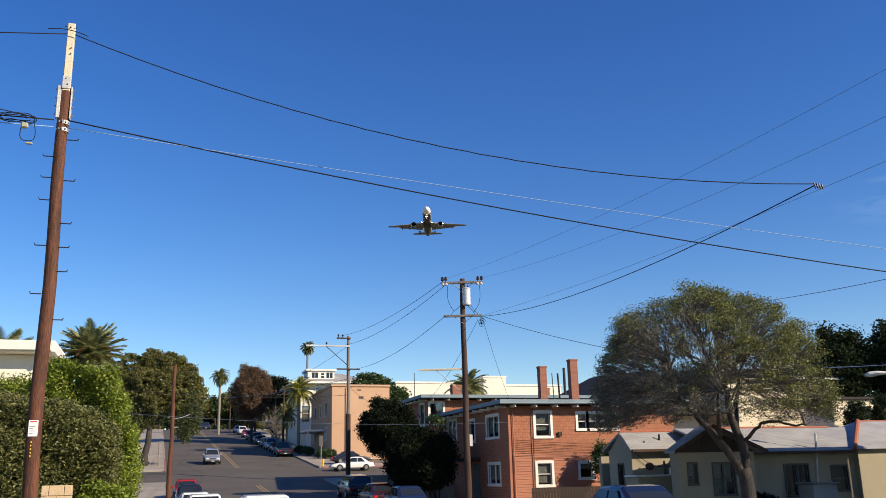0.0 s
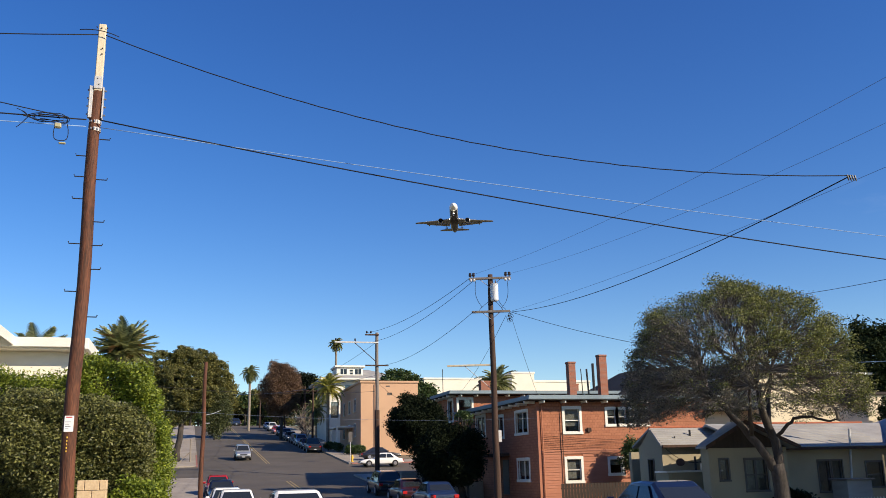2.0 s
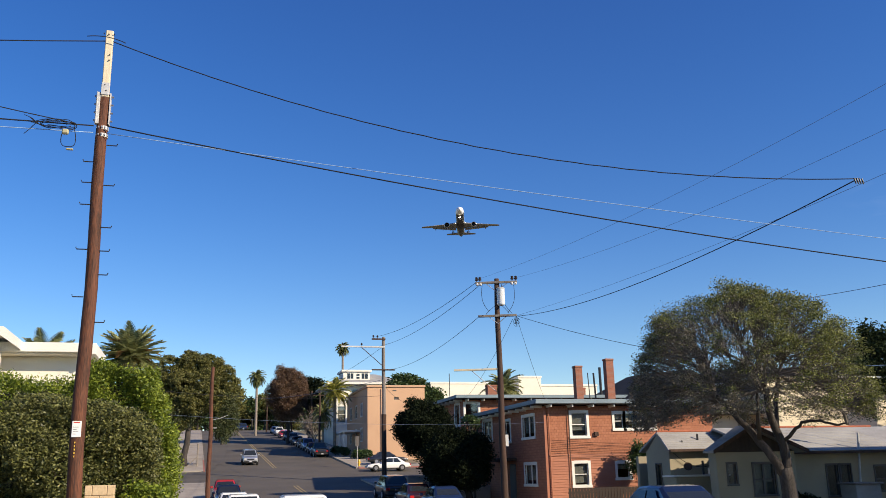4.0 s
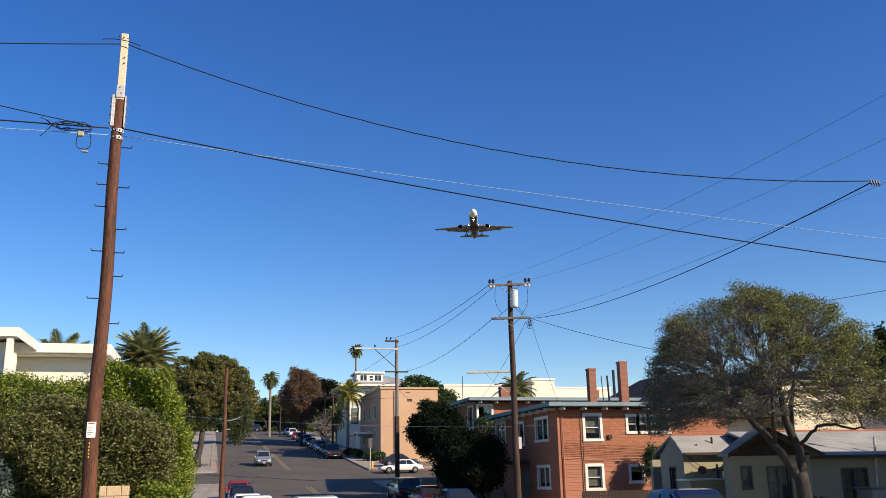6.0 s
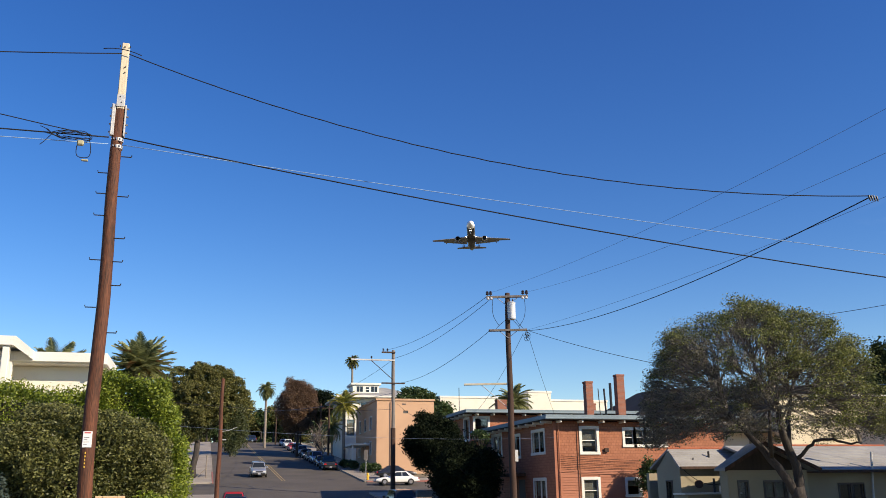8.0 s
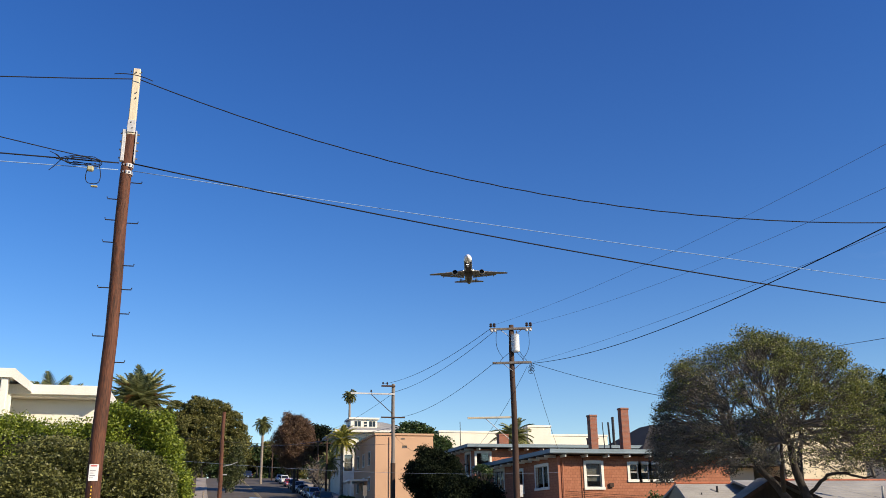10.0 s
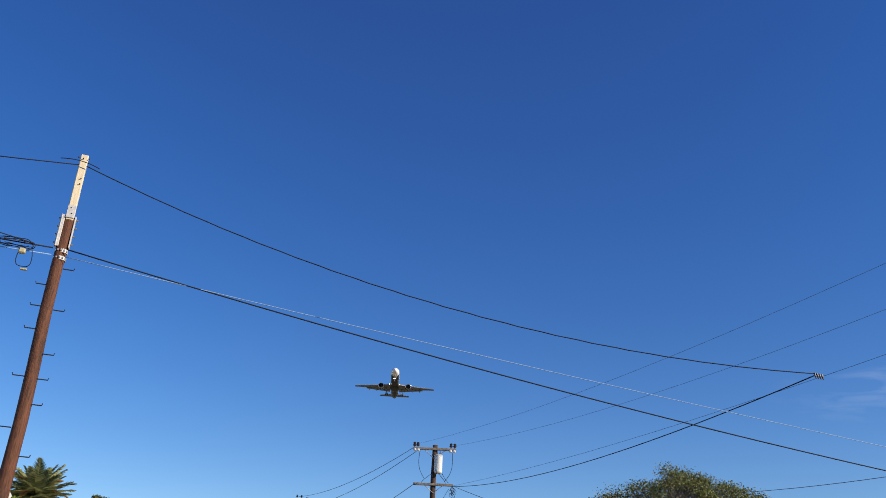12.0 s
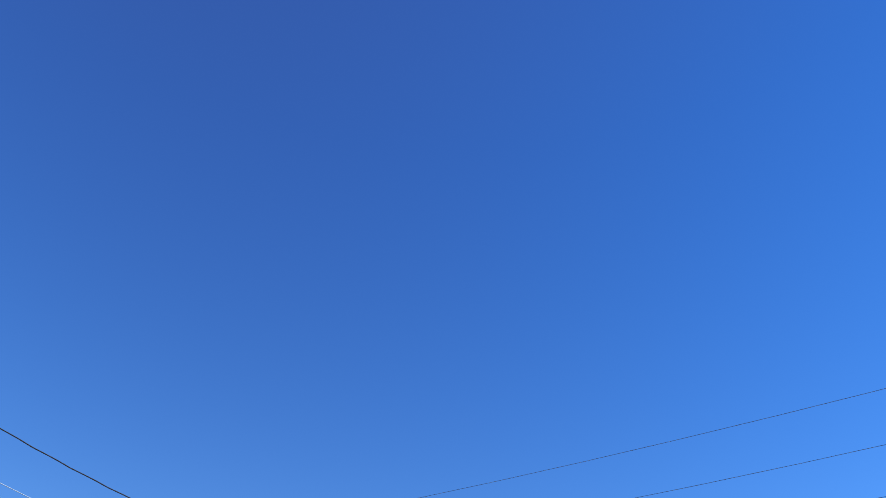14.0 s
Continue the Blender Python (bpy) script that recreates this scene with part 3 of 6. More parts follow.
wire("overhead_cable", (-22, 14.0, 12.6), (-2.5, 16.8, 8.2), 0.6, 0.010, M["cable"], "black overhead drop cable")
coil = Builder()
rc = random.Random(3)
for k in range(5):
    c = Vector((-2.98 + 0.05 * k, 16.9, 8.20))
    lx, lz2 = 0.30 + 0.05 * rc.random(), 0.05 + 0.05 * rc.random()
    coil.tube([c + Vector((lx * math.cos(w) + 0.03 * math.sin(2 * w + k), 0.04 * math.sin(3 * w + k), lz2 * math.sin(w) * (1 + 0.5 * math.cos(w)))) for w in [i * 2 * math.pi / 22 + k for i in range(18 + k)]], 0.0075, 5)
for dx, dz in ((-0.20, -0.24), (-0.22, 0.14), (-0.12, 0.10), (-0.08, -0.10)):
    coil.tube([(-3.2, 16.9, 8.2), (-3.2 + dx * 0.6, 16.88, 8.2 + dz * 0.7), (-3.2 + dx, 16.9, 8.2 + dz)], 0.007, 5)
coil.tube([(-2.62 + 0.13 * math.cos(w), 16.9, 7.95 + 0.24 * math.sin(w) - 0.05 * math.cos(2 * w)) for w in [0.9 - i * 4.6 / 16 for i in range(17)]], 0.008, 5)
wire("overhead_cable", (-2.45, 16.95, 10.11), (-1.72, 16.95, 10.04), -0.06, 0.009, M["cable"], "short black cable loop tied round the pole head", 10)
cable_coil = thing("cable_coil", "spare coil of black cable hanging on the line", "cable")
part("cable_loop", coil, M["cable"], cable_coil)
part("clamp", Builder().box(-2.74, -2.62, 16.84, 16.93, 8.00, 8.10, 0.02), M["dull_plastic"], cable_coil, "yellowed plastic clamp")
part("clamp", Builder().box(-2.64, -2.52, 16.86, 16.92, 7.69, 7.72, 0.008), M["dull_plastic"], cable_coil, "yellowed plastic clamp")
knot = thing("cable_splice", "black connectors where two overhead cables meet", "cable splice")
for k in range(4):
    x0 = KNOT[0] - 0.09 + 0.06 * k
    part("connector", Builder().tube([(x0, KNOT[1], KNOT[2] + 0.01), (x0 + 0.01, KNOT[1], KNOT[2] - 0.05), (x0 + 0.025, KNOT[1], KNOT[2] - 0.11)], [0.014, 0.019, 0.010], 6), M["trim_black"], knot)

MP = (15.42, 44.38)
mz = ground_z(*MP)
mid_pole = thing("utility_pole", "weathered brown utility pole with crossarms and grey transformer", "utility pole", (*MP, mz))
pole_shaft(mid_pole, 11.85 - mz, 0.19, 0.13, M["dark_wood"])
ARM = Vector((math.cos(radians(-19)), math.sin(radians(-19)), 0))


def crossarm(parent, z, left, right, mat, off=-0.15, size=0.06):
    b = Builder().box(left, right, off - size, off + size, z - size, z + size, 0.01)
    ob = part("crossarm", b, mat, parent)
    ob.matrix_basis = pose(0, 0, 0, 0, 0, -19)
    return ob


a1 = crossarm(mid_pole, 11.62 - mz, -1.15, 1.12, M["grey_wood"])
a2 = crossarm(mid_pole, 9.78 - mz, -1.05, 1.02, M["grey_wood"])
for xx in (-1.08, -0.9, 0.85, 1.05):
    insulator(a1, xx, -0.15, 11.67 - mz)
    part("insulator", Builder().tube([(xx * 0.97, -0.18, 11.58 - mz), (xx * 0.97, -0.32, 11.50 - mz), (xx * 0.97, -0.42, 11.44 - mz)], [0.05, 0.085, 0.045], 8), M["galvanised"], a1, "hanging grey insulator")
for s in (-1, 1):
    part("brace", Builder().tube([(s * 0.6, -0.15, 11.6 - mz), (0, -0.15, 11.1 - mz)], 0.018, 6), M["steel"], a1)
    part("brace", Builder().tube([(s * 0.5, -0.15, 9.76 - mz), (0, -0.15, 9.35 - mz)], 0.018, 6), M["steel"], a2)
tr = Builder()
tr.tube([(0.10, -0.34, z - mz) for z in (10.32, 10.36, 10.40, 11.20, 11.26, 11.30)], [0.17, 0.205, 0.215, 0.215, 0.23, 0.14], 18)
tf = part("transformer", tr, M["grey_enamel"], mid_pole, "pale grey cylindrical transformer", smooth=False)
for xx in (0.02, 0.18):
    part("bushing", Builder().tube([(xx, -0.34, 11.3 - mz), (xx, -0.34, 11.48 - mz)], [0.04, 0.02], 8), M["ceramic"], tf)
part("meter_box", Builder().box(0.12, 0.3, -0.1, 0.08, 2.9 - mz, 3.5 - mz, 0.01), M["galvanised"], mid_pole, "grey metal box")
lamp_arm = part("lamp_arm", Builder().box(-2.45, 0.0, -0.06, 0.06, 6.88 - mz, 6.98 - mz, 0.01), M["pale_wood"], mid_pole, "long pale timber arm")
lamp_arm.matrix_basis = pose(0, 0, 0, 0, 0, -19)
part("brace", Builder().tube([(-1.5, 0, 6.88 - mz), (0, 0, 5.55 - mz)], 0.02, 6), M["steel"], lamp_arm)
jump = Builder()
for k, (xa, za, xb, zb) in enumerate(((-0.9, 11.5, -0.6, 10.0), (0.9, 11.5, 0.5, 9.95), (0.25, 11.3, 0.75, 9.9), (0.1, 10.4, 0.55, 9.85), (-0.1, 10.4, -0.75, 9.8))):
    jump.tube([Vector((xa, -0.25, za - mz)).lerp(Vector((xb, -0.25, zb - mz)), s) + Vector((0.18 * math.sin(math.pi * s) * (1 if k % 2 else -1), 0, -0.12 * math.sin(math.pi * s))) for s in [i / 8 for i in range(9)]], 0.013, 5)
part("jumper_wire", jump, M["cable"], mid_pole)
tang = Builder()
for k in range(7):
    c = Vector((0.95 + 0.05 * (k % 3), -0.25, 9.62 - 0.05 * k - mz))
    tang.tube([c + Vector(((0.08 + 0.03 * (k % 4)) * math.cos(w), 0.03 * math.sin(2 * w), (0.11 + 0.02 * (k % 3)) * math.sin(w))) for w in [i * 2 * math.pi / 9 for i in range(8)]], 0.012, 4)
part("wire_tangle", tang, M["cable"], mid_pole, "tangle of black cable ends")

P2 = (16.5, 80.3)
pz = ground_z(*P2)
far_pole = thing("utility_pole", "grey weathered utility pole with a long lamp arm", "utility pole", (*P2, pz))
pole_shaft(far_pole, 14.15 - pz, 0.2, 0.15, M["grey_wood"])
# darker, slightly thicker tube over the lower half
part("lower_tube", Builder().tube([(0, 0, 0), (0, 0, 7.0 - pz)], 0.225, 12), M["dark_wood"], far_pole, "darker, slightly wider section of the lower pole")
part("crossarm", Builder().box(-1.15, 0.15, -0.26, -0.14, 13.85 - pz, 13.99 - pz, 0.01), M["dark_wood"], far_pole)
part("lamp_arm", Builder().box(-4.0, 0.1, -0.24, -0.14, 13.12 - pz, 13.26 - pz, 0.01), M["galvanised"], far_pole, "long grey arm")
part("brace", Builder().tube([(-2.1, -0.18, 13.12 - pz), (-0.1, -0.18, 11.4 - pz)], 0.035, 6), M["dark_wood"], far_pole)
part("crossarm", Builder().box(-1.15, 1.05, -0.26, -0.16, 11.0 - pz, 11.12 - pz, 0.01), M["dark_wood"], far_pole)
for xx in (-3.9, -2.1, -1.0, -0.6):
    insulator(far_pole, xx, -0.2, (13.26 if xx < -1.5 else 14.0) - pz)

TP = (0.58, 42.0)
tz = street_z(TP[1])
thin_pole = thing("street_pole", "slender reddish brown wooden pole beside the kerb", "pole", (*TP, tz))
pole_shaft(thin_pole, 6.62 - tz, 0.12, 0.075, M["pole_wood"], sides=10)
part("bracket", Builder().tube([(0, 0, 4.2 - tz), (0.4, 0, 4.28 - tz), (0.75, 0, 4.42 - tz)], 0.012, 5), M["galvanised"], thin_pole, "thin metal bracket")
part("bracket", Builder().tube([(0, 0, 3.85 - tz), (0.28, 0, 3.85 - tz)], 0.02, 5), M["galvanised"], thin_pole)

# primary lines along the east side of the street
for z0, z1, off, sag in ((11.85, 12.0, -1.05, 1.40), (11.85, 10.88, 0.95, 1.49)):
    a = Vector((MP[0], MP[1], z0)) + ARM * off
    wire("power_line", a, (17.0, -10.0, z1), sag, 0.0055, M["thin_cable"], "thin grey power line above the street")
e2 = Vector((MP[0], MP[1], 9.78)) + ARM * 1.0
wire("power_line", e2, (17.0, -10.0, 9.7), 0.97, 0.006, M["thin_cable"], "thin grey power line above the street")
wire("overhead_cable", e2 + Vector((0, 0, -0.03)), KNOT, 0.56, 0.013, M["cable"], "thick black overhead cable")
wire("power_line", (21.8, 28.0, 7.7), (19.0, 15.4, 6.4), 0.1, 0.010, M["thin_cable"], "thin grey service line above the tree")
for za, zb, xa, xb in ((11.7, 14.1, -1.1, -1.0), (11.55, 13.3, -0.9, -0.3), (9.8, 11.1, -1.0, 0.6)):
    a = Vector((MP[0], MP[1], za)) + ARM * xa
    wire("power_line", a, (P2[0] + xb, P2[1] - 0.2, zb), 0.55, 0.014, M["cable"], "black power line between two poles")
wire("power_line", e2, (21.0, 33.5, 6.2), 0.2, 0.012, M["cable"], "black service line running to the tree")
wire("power_line", e2, (23.5, 58.0, 6.2), 0.2, 0.010, M["cable"], "thin service line to the red house")
wire("power_line", Vector((MP[0], MP[1], 9.6)) + ARM * 0.8, (20.3, 66.0, 7.5), 0.3, 0.011, M["cable"], "thin service line to the red house")
wire("power_line", (P2[0], P2[1], 9.6), (26, 112, 10.6), 0.25, 0.014, M["cable"], "black service line to the peach building")
wire("power_line", (P2[0] - 0.2, P2[1], 8.7), (-6, 60, 7.6), 0.5, 0.014, M["cable"], "black cable crossing the street")
wire("overhead_cable", (-4, 40, 4.55), (20.1, 50.0, 4.45), 0.35, 0.005, M["thin_cable"], "thin grey cable crossing the street")

# ---- buildings ----
def wall_panel(name, parent, mat, axis, at, a0, a1, z0, z1, openings=(), thick=0.25, inward=1, label=""):
    """A wall across x (axis 'x', face at y=at) or y (axis 'y', face at x=at), with openings (a0, a1, z0, z1) cut through."""
    b = Builder()
    us = sorted({a0, a1, *[v for o in openings for v in o[:2]]})
    zs = sorted({z0, z1, *[v for o in openings for v in o[2:4]]})
    nu, nz = len(us) - 1, len(zs) - 1

    def solid(i, j):
        if not (0 <= i < nu and 0 <= j < nz):
            return False
        um, zm = (us[i] + us[i + 1]) / 2, (zs[j] + zs[j + 1]) / 2
        return not any(o[0] < um < o[1] and o[2] < zm < o[3] for o in openings)

    for d in (at, at + inward * thick):
        b.v.extend((u, d, z) if axis == "x" else (d, u, z) for u in us for z in zs)
    k = len(us) * len(zs)
    vid = lambda i, j: i * len(zs) + j
    for i in range(nu):
        for j in range(nz):
            if not solid(i, j):
                continue
            q = (vid(i, j), vid(i + 1, j), vid(i + 1, j + 1), vid(i, j + 1))
            b.f += [q, tuple(v + k for v in reversed(q))]
            for di, dj, e in ((-1, 0, (3, 0)), (1, 0, (1, 2)), (0, -1, (0, 1)), (0, 1, (2, 3))):
                if not solid(i + di, j + dj):
                    b.f.append((q[e[0]], q[e[1]], q[e[1]] + k, q[e[0]] + k))
    return part(name, b, mat, parent, label)


def window(parent, axis, at, a0, a1, z0, z1, out=-1, cols=1, rows=2, trim=0.12, frame="trim_white", shade=0.0, name="window", bar=0.045):
    """A window set in an opening: casing, sill, bars and panes; out: the side the casing stands proud on."""
    w = new(name)
    w.parent = parent

    def bx(b, u0, u1, d0, d1, v0, v1, bev=0.0):
        lo, hi = sorted((at + out * d0, at + out * d1))
        return b.box(u0, u1, lo, hi, v0, v1, bev) if axis == "x" else b.box(lo, hi, u0, u1, v0, v1, bev)
    c = Builder()
    bx(c, a0 - trim, a0, -0.04, 0.04, z0 - trim * 0.6, z1 + trim)
    bx(c, a1, a1 + trim, -0.04, 0.04, z0 - trim * 0.6, z1 + trim)
    bx(c, a0, a1, -0.04, 0.042, z1, z1 + trim * 1.1)
    part("window_frame", c, M[frame], w)
    part("window_sill", bx(Builder(), a0 - trim * 1.2, a1 + trim * 1.2, -0.05, 0.08, z0 - trim, z0, 0.01), M[frame], w)
    for i in range(cols):
        u0, u1 = a0 + (a1 - a0) * i / cols, a0 + (a1 - a0) * (i + 1) / cols
        s = Builder()
        bx(s, u0, u0 + bar, -0.12, -0.05, z0, z1)
        bx(s, u1 - bar, u1, -0.12, -0.05, z0, z1)
        for j in range(rows + 1):
            v = z0 + (z1 - z0) * j / rows
            bx(s, u0 + bar, u1 - bar, -0.118, -0.05, max(z0, v - bar / 2), min(z1, v + bar / 2))
        part("sash", s, M[frame], w)
        for j in range(rows):
            v0, v1 = z0 + (z1 - z0) * j / rows + bar / 2, z0 + (z1 - z0) * (j + 1) / rows - bar / 2
            part("pane", bx(Builder(), u0 + bar, u1 - bar, -0.10, -0.09, v0, v1), M["glass"], w)
        if shade:
            part("curtain", bx(Builder(), u0 + bar, u1 - bar, -0.2, -0.19, z1 - (z1 - z0) * shade, z1), M["curtain"], w)
    return w


def siding_boards(parent, axis, at, a0, a1, z0, z1, mat, openings=(), pitch=0.15, out=-1):
    """Overlapping boards, thicker at their lower edge."""
    b = Builder()
    z = z0
    while z < z1 - 0.02:
        top = min(z + pitch, z1)
        spans = [(a0, a1)]
        for o in openings:
            if o[2] < top and o[3] > z:
                spans = [q for s0, s1 in spans for q in ((s0, min(s1, o[0])), (max(s0, o[1]), s1)) if q[1] - q[0] > 0.02]
        for s0, s1 in spans:
            o1, o2 = at + out * 0.035, at + out * 0.008
            pr = [(at - out * 0.01, z), (o1, z), (o2, top), (at - out * 0.01, top)]
            if axis == "x":
                b.loft([[(s0, p[0], p[1]) for p in pr], [(s1, p[0], p[1]) for p in pr]])
            else:
                b.loft([[(p[0], s0, p[1]) for p in pr], [(p[0], s1, p[1]) for p in pr]])
        z = top
    return part("siding", b, mat, parent, "red-painted overlapping boards")


def red_house(x0, x1, y0, y1, zb, zt, front, side, label, boards=True, overhang=0.75, belt=2.55):
    h = thing("house", label, "house")
    cut = lambda ws: [(w[0], w[1], w[2], w[3]) for w in ws]
    wall_panel("wall", h, M["shingle_red"], "x", y0, x0, x1, zb, zt, cut(front))
    wall_panel("wall", h, M["shingle_red"], "y", x0, y0 + 0.25, y1, zb, zt, cut(side))
    wall_panel("wall", h, M["shingle_red"], "x", y1 - 0.25, x0 + 0.25, x1 - 0.25, zb, zt)
    wall_panel("wall", h, M["shingle_red"], "y", x1 - 0.25, y0 + 0.25, y1, zb, zt)
    if boards:
        siding_boards(h, "x", y0, x0, x1, zb, belt, M["board_red"], [(w[0] - 0.14, w[1] + 0.14, w[2] - 0.14, w[3] + 0.16) for w in front])
    for w in front:
        window(h, "x", y0, *w[:4], out=-1, cols=w[4], rows=w[5], shade=w[6], trim=0.16)
    for w in side:
        window(h, "y", x0, *w[:4], out=-1, cols=w[4], rows=w[5], shade=w[6], trim=0.16)
    o = overhang
    part("floor_slab", Builder().box(x0 + 0.26, x1 - 0.26, y0 + 0.26, y1 - 0.26, belt - 0.1, belt + 0.1), M["dark_wood"], h)
    roof = part("roof", Builder().box(x0 - o, x1 + o, y0 - o, y1 + o, zt + 0.05, zt + 0.22), M["roof_dark"], h, "flat dark roof")
    part("fascia", Builder().box(x0 - o - 0.05, x1 + o + 0.05, y0 - o - 0.05, y0 - o, zt + 0.1, zt + 0.34, 0.01), M["fascia_blue"], roof, "weathered blue fascia board")
    part("fascia", Builder().box(x0 - o - 0.05, x0 - o, y0 - o + 0.002, y1 + o, zt + 0.1, zt + 0.34, 0.01), M["fascia_blue"], roof, "weathered blue fascia board")
    part("gutter", Builder().tube([(x0 - o - 0.1, y0 - o - 0.1, zt + 0.12), (x1 + o, y0 - o - 0.1, zt + 0.12)], 0.06, 8), M["fascia_blue"], roof)
    n = int((x1 - x0) / 1.3)
    for i in range(n + 1):
        xx = x0 + 0.2 + (x1 - x0 - 0.4) * i / n
        part("rafter_end", Builder().box(xx - 0.05, xx + 0.05, y0 - o + 0.02, y0 + 0.2, zt - 0.11, zt + 0.045, 0.01), M["trim_white"], roof, "white rafter end")
    n = int((y1 - y0) / 1.3)
    for i in range(n + 1):
        yy = y0 + 0.3 + (y1 - y0 - 0.6) * i / n
        part("rafter_end", Builder().box(x0 - o + 0.02, x0 - 0.002, yy - 0.05, yy + 0.05, zt - 0.11, zt + 0.045, 0.01), M["trim_white"], roof, "white rafter end")
    return h


BX, BY = 20.1, 50.1
front = [(21.87, 22.84, 3.62, 4.98, 1, 2, 0.75), (24.72, 25.30, 4.05, 4.93, 1, 2, 0.35), (25.46, 26.0, 4.05, 4.93, 1, 2, 0.5), (26.16, 26.7, 4.05, 4.93, 1, 2, 0.2), (26.86, 27.4, 4.05, 4.93, 1, 2, 0.5),
         (21.87, 22.78, 0.75, 2.0, 1, 2, 0.9), (24.7, 25.5, 1.12, 1.95, 1, 1, 0.4)]
side = [(51.75, 53.8, 3.7, 4.95, 2, 1, 0.8), (60.0, 62.0, 3.85, 5.15, 2, 1, 0.8), (51.75, 53.7, 0.85, 2.0, 2, 1, 0.8), (56.2, 57.2, 3.6, 4.9, 1, 1, 0.0)]
rh = red_house(BX, 31.5, BY, 64.2, -0.7, 5.42, front, side, "two-storey red shingled apartment house with flat roof and cream window trim")
part("door", Builder().box(BX - 0.04, BX + 0.02, 55.4, 56.5, -0.1, 2.1, 0.01), M["frame_dark"], rh, "dark entrance door")
part("corner_board", Builder().box(BX - 0.05, BX + 0.11, BY - 0.06, BY - 0.002, -0.7, 5.4, 0.01), M["board_red"], rh)
part("downpipe", Builder().tube([(BX + 0.25, BY - 0.1, 5.4), (BX + 0.25, BY - 0.1, -0.6)], 0.04, 8), M["board_red"], rh)
part("downpipe", Builder().tube([(21.65, BY - 0.1, 5.4), (21.6, BY - 0.1, 0.4)], 0.025, 6), M["dark_wood"], rh)
part("meter_box", Builder().box(23.3, 23.55, BY - 0.14, BY - 0.04, 3.6, 3.85, 0.01), M["dark_wood"], rh)
part("balcony", Builder().box(BX - 0.9, BX, 55.2, 59.2, 2.3, 2.5, 0.02), M["dark_wood"], rh, "dark porch canopy")
for k in range(5):
    wire("service_wire", (BX + 0.3, BY - 0.12, 3.4 - 0.22 * k), (31.0, BY - 0.2, 3.0 - 0.15 * k), 0.12, 0.011, M["cable"], "thin dark service wire along the red wall", 10)


def chimney(x, y, z0, z1, w, d):
    c = thing("chimney", "narrow red brick chimney on the flat roof", "chimney")
    part("shaft", Builder().box(x - w / 2, x + w / 2, y - d / 2, y + d / 2, z0, z1 - 0.12, 0.01), M["brick"], c)
    part("cap", Builder().box(x - w / 2 - 0.03, x + w / 2 + 0.03, y - d / 2 - 0.03, y + d / 2 + 0.03, z1 - 0.12, z1, 0.015), M["brick"], c)


chimney(22.95, 51.2, 5.6, 7.98, 0.47, 0.45)
chimney(25.1, 51.2, 5.6, 8.45, 0.52, 0.45)
for xx, zt, r in ((23.9, 7.6, 0.03), (24.3, 7.6, 0.06)):
    tagged(part("vent_pipe", Builder().tube([(xx, 51.6, 5.6), (xx - 0.08, 51.6, zt)], r, 8), M["trim_black"]), "dark metal vent pipe on the roof", "vent pipe")
rb = red_house(20.0, 36.0, 66.5, 79.5, -0.2, 7.15, [(20.15, 21.2, 5.5, 6.85, 1, 1, 0.0)], [(67.6, 68.9, 5.3, 6.9, 1, 1, 0), (72.5, 75.5, 5.6, 6.9, 2, 1, 0.8), (77.2, 78.6, 5.6, 6.9, 1, 1, 0.8)],
               "second red two-storey house with cream trim behind the first", boards=False)
chimney(23.0, 68.5, 7.3, 8.5, 0.8, 0.6)
chimney(31.5, 70, 7.3, 8.45, 0.8, 0.6)
tagged(part("vent_pipe", Builder().tube([(33.0, 69, 7.3), (33.0, 69, 10.1)], 0.12, 8), M["trim_black"]), "dark metal flue on the roof", "vent pipe")
tagged(part("vent_pipe", Builder().tube([(19.9, 70, 7.3), (19.9, 70, 9.6)], 0.03, 6), M["trim_black"]), "thin dark mast on the roof", "vent pipe")

# white flat-roofed blocks beyond the red houses
for x0, x1, y, z0, z1 in ((34.0, 45.0, 130, 3, 15.2), (48.2, 52.0, 130, 3, 16.2), (52.2, 62, 131, 3, 15.0)):
    wb = thing("building", "plain white flat-roofed block behind the red houses", "building")
    part("wall", Builder().box(x0, x1, y, y + 8, z0, z1 - 0.3, 0.02), M["stucco_white"], wb)
    part("parapet", Builder().box(x0 - 0.1, x1 + 0.1, y - 0.1, y + 8.1, z1 - 0.3, z1, 0.02), M["trim_white"], wb)

# peach apartment block
pb = thing("building", "peach stucco apartment block with flat parapet roof", "building")
wall_panel("wall", pb, M["stucco_peach"], "x", 112, 20.9, 28.45, 3.2, 12.6, [(24.35, 25.0, 11.0, 11.35)], 0.3)
pside = [(115.5 + 4.2 * k, 116.8 + 4.2 * k, zz, zz + 1.6) for k in range(3) for zz in (6.0, 9.2)]
wall_panel("wall", pb, M["stucco_peach"], "y", 20.9, 112.3, 128.0, 3.2, 12.6, pside, 0.3)
wall_panel("wall", pb, M["stucco_peach"], "x", 127.7, 21.2, 28.15, 3.2, 12.6, (), 0.3)
wall_panel("wall", pb, M["stucco_peach"], "y", 28.15, 112.3, 128.0, 3.2, 12.6, (), 0.3)
for w in pside:
    window(pb, "y", 20.9, *w, out=-1, cols=1, rows=2, trim=0.1, shade=0.5)
part("roof", Builder().box(21.1, 28.3, 112.2, 127.8, 12.2, 12.4), M["roof_grey"], pb)
part("parapet", Builder().box(20.75, 28.55, 111.85, 112.35, 12.6, 12.85, 0.02), M["stucco_peach"], pb)
part("parapet", Builder().box(20.75, 21.25, 112.36, 128.1, 12.6, 12.85, 0.02), M["stucco_peach"], pb)
part("vent", Builder().box(24.35, 25.0, 112.1, 112.2, 11.0, 11.35), M["frame_dark"], pb, "dark louvred vent")
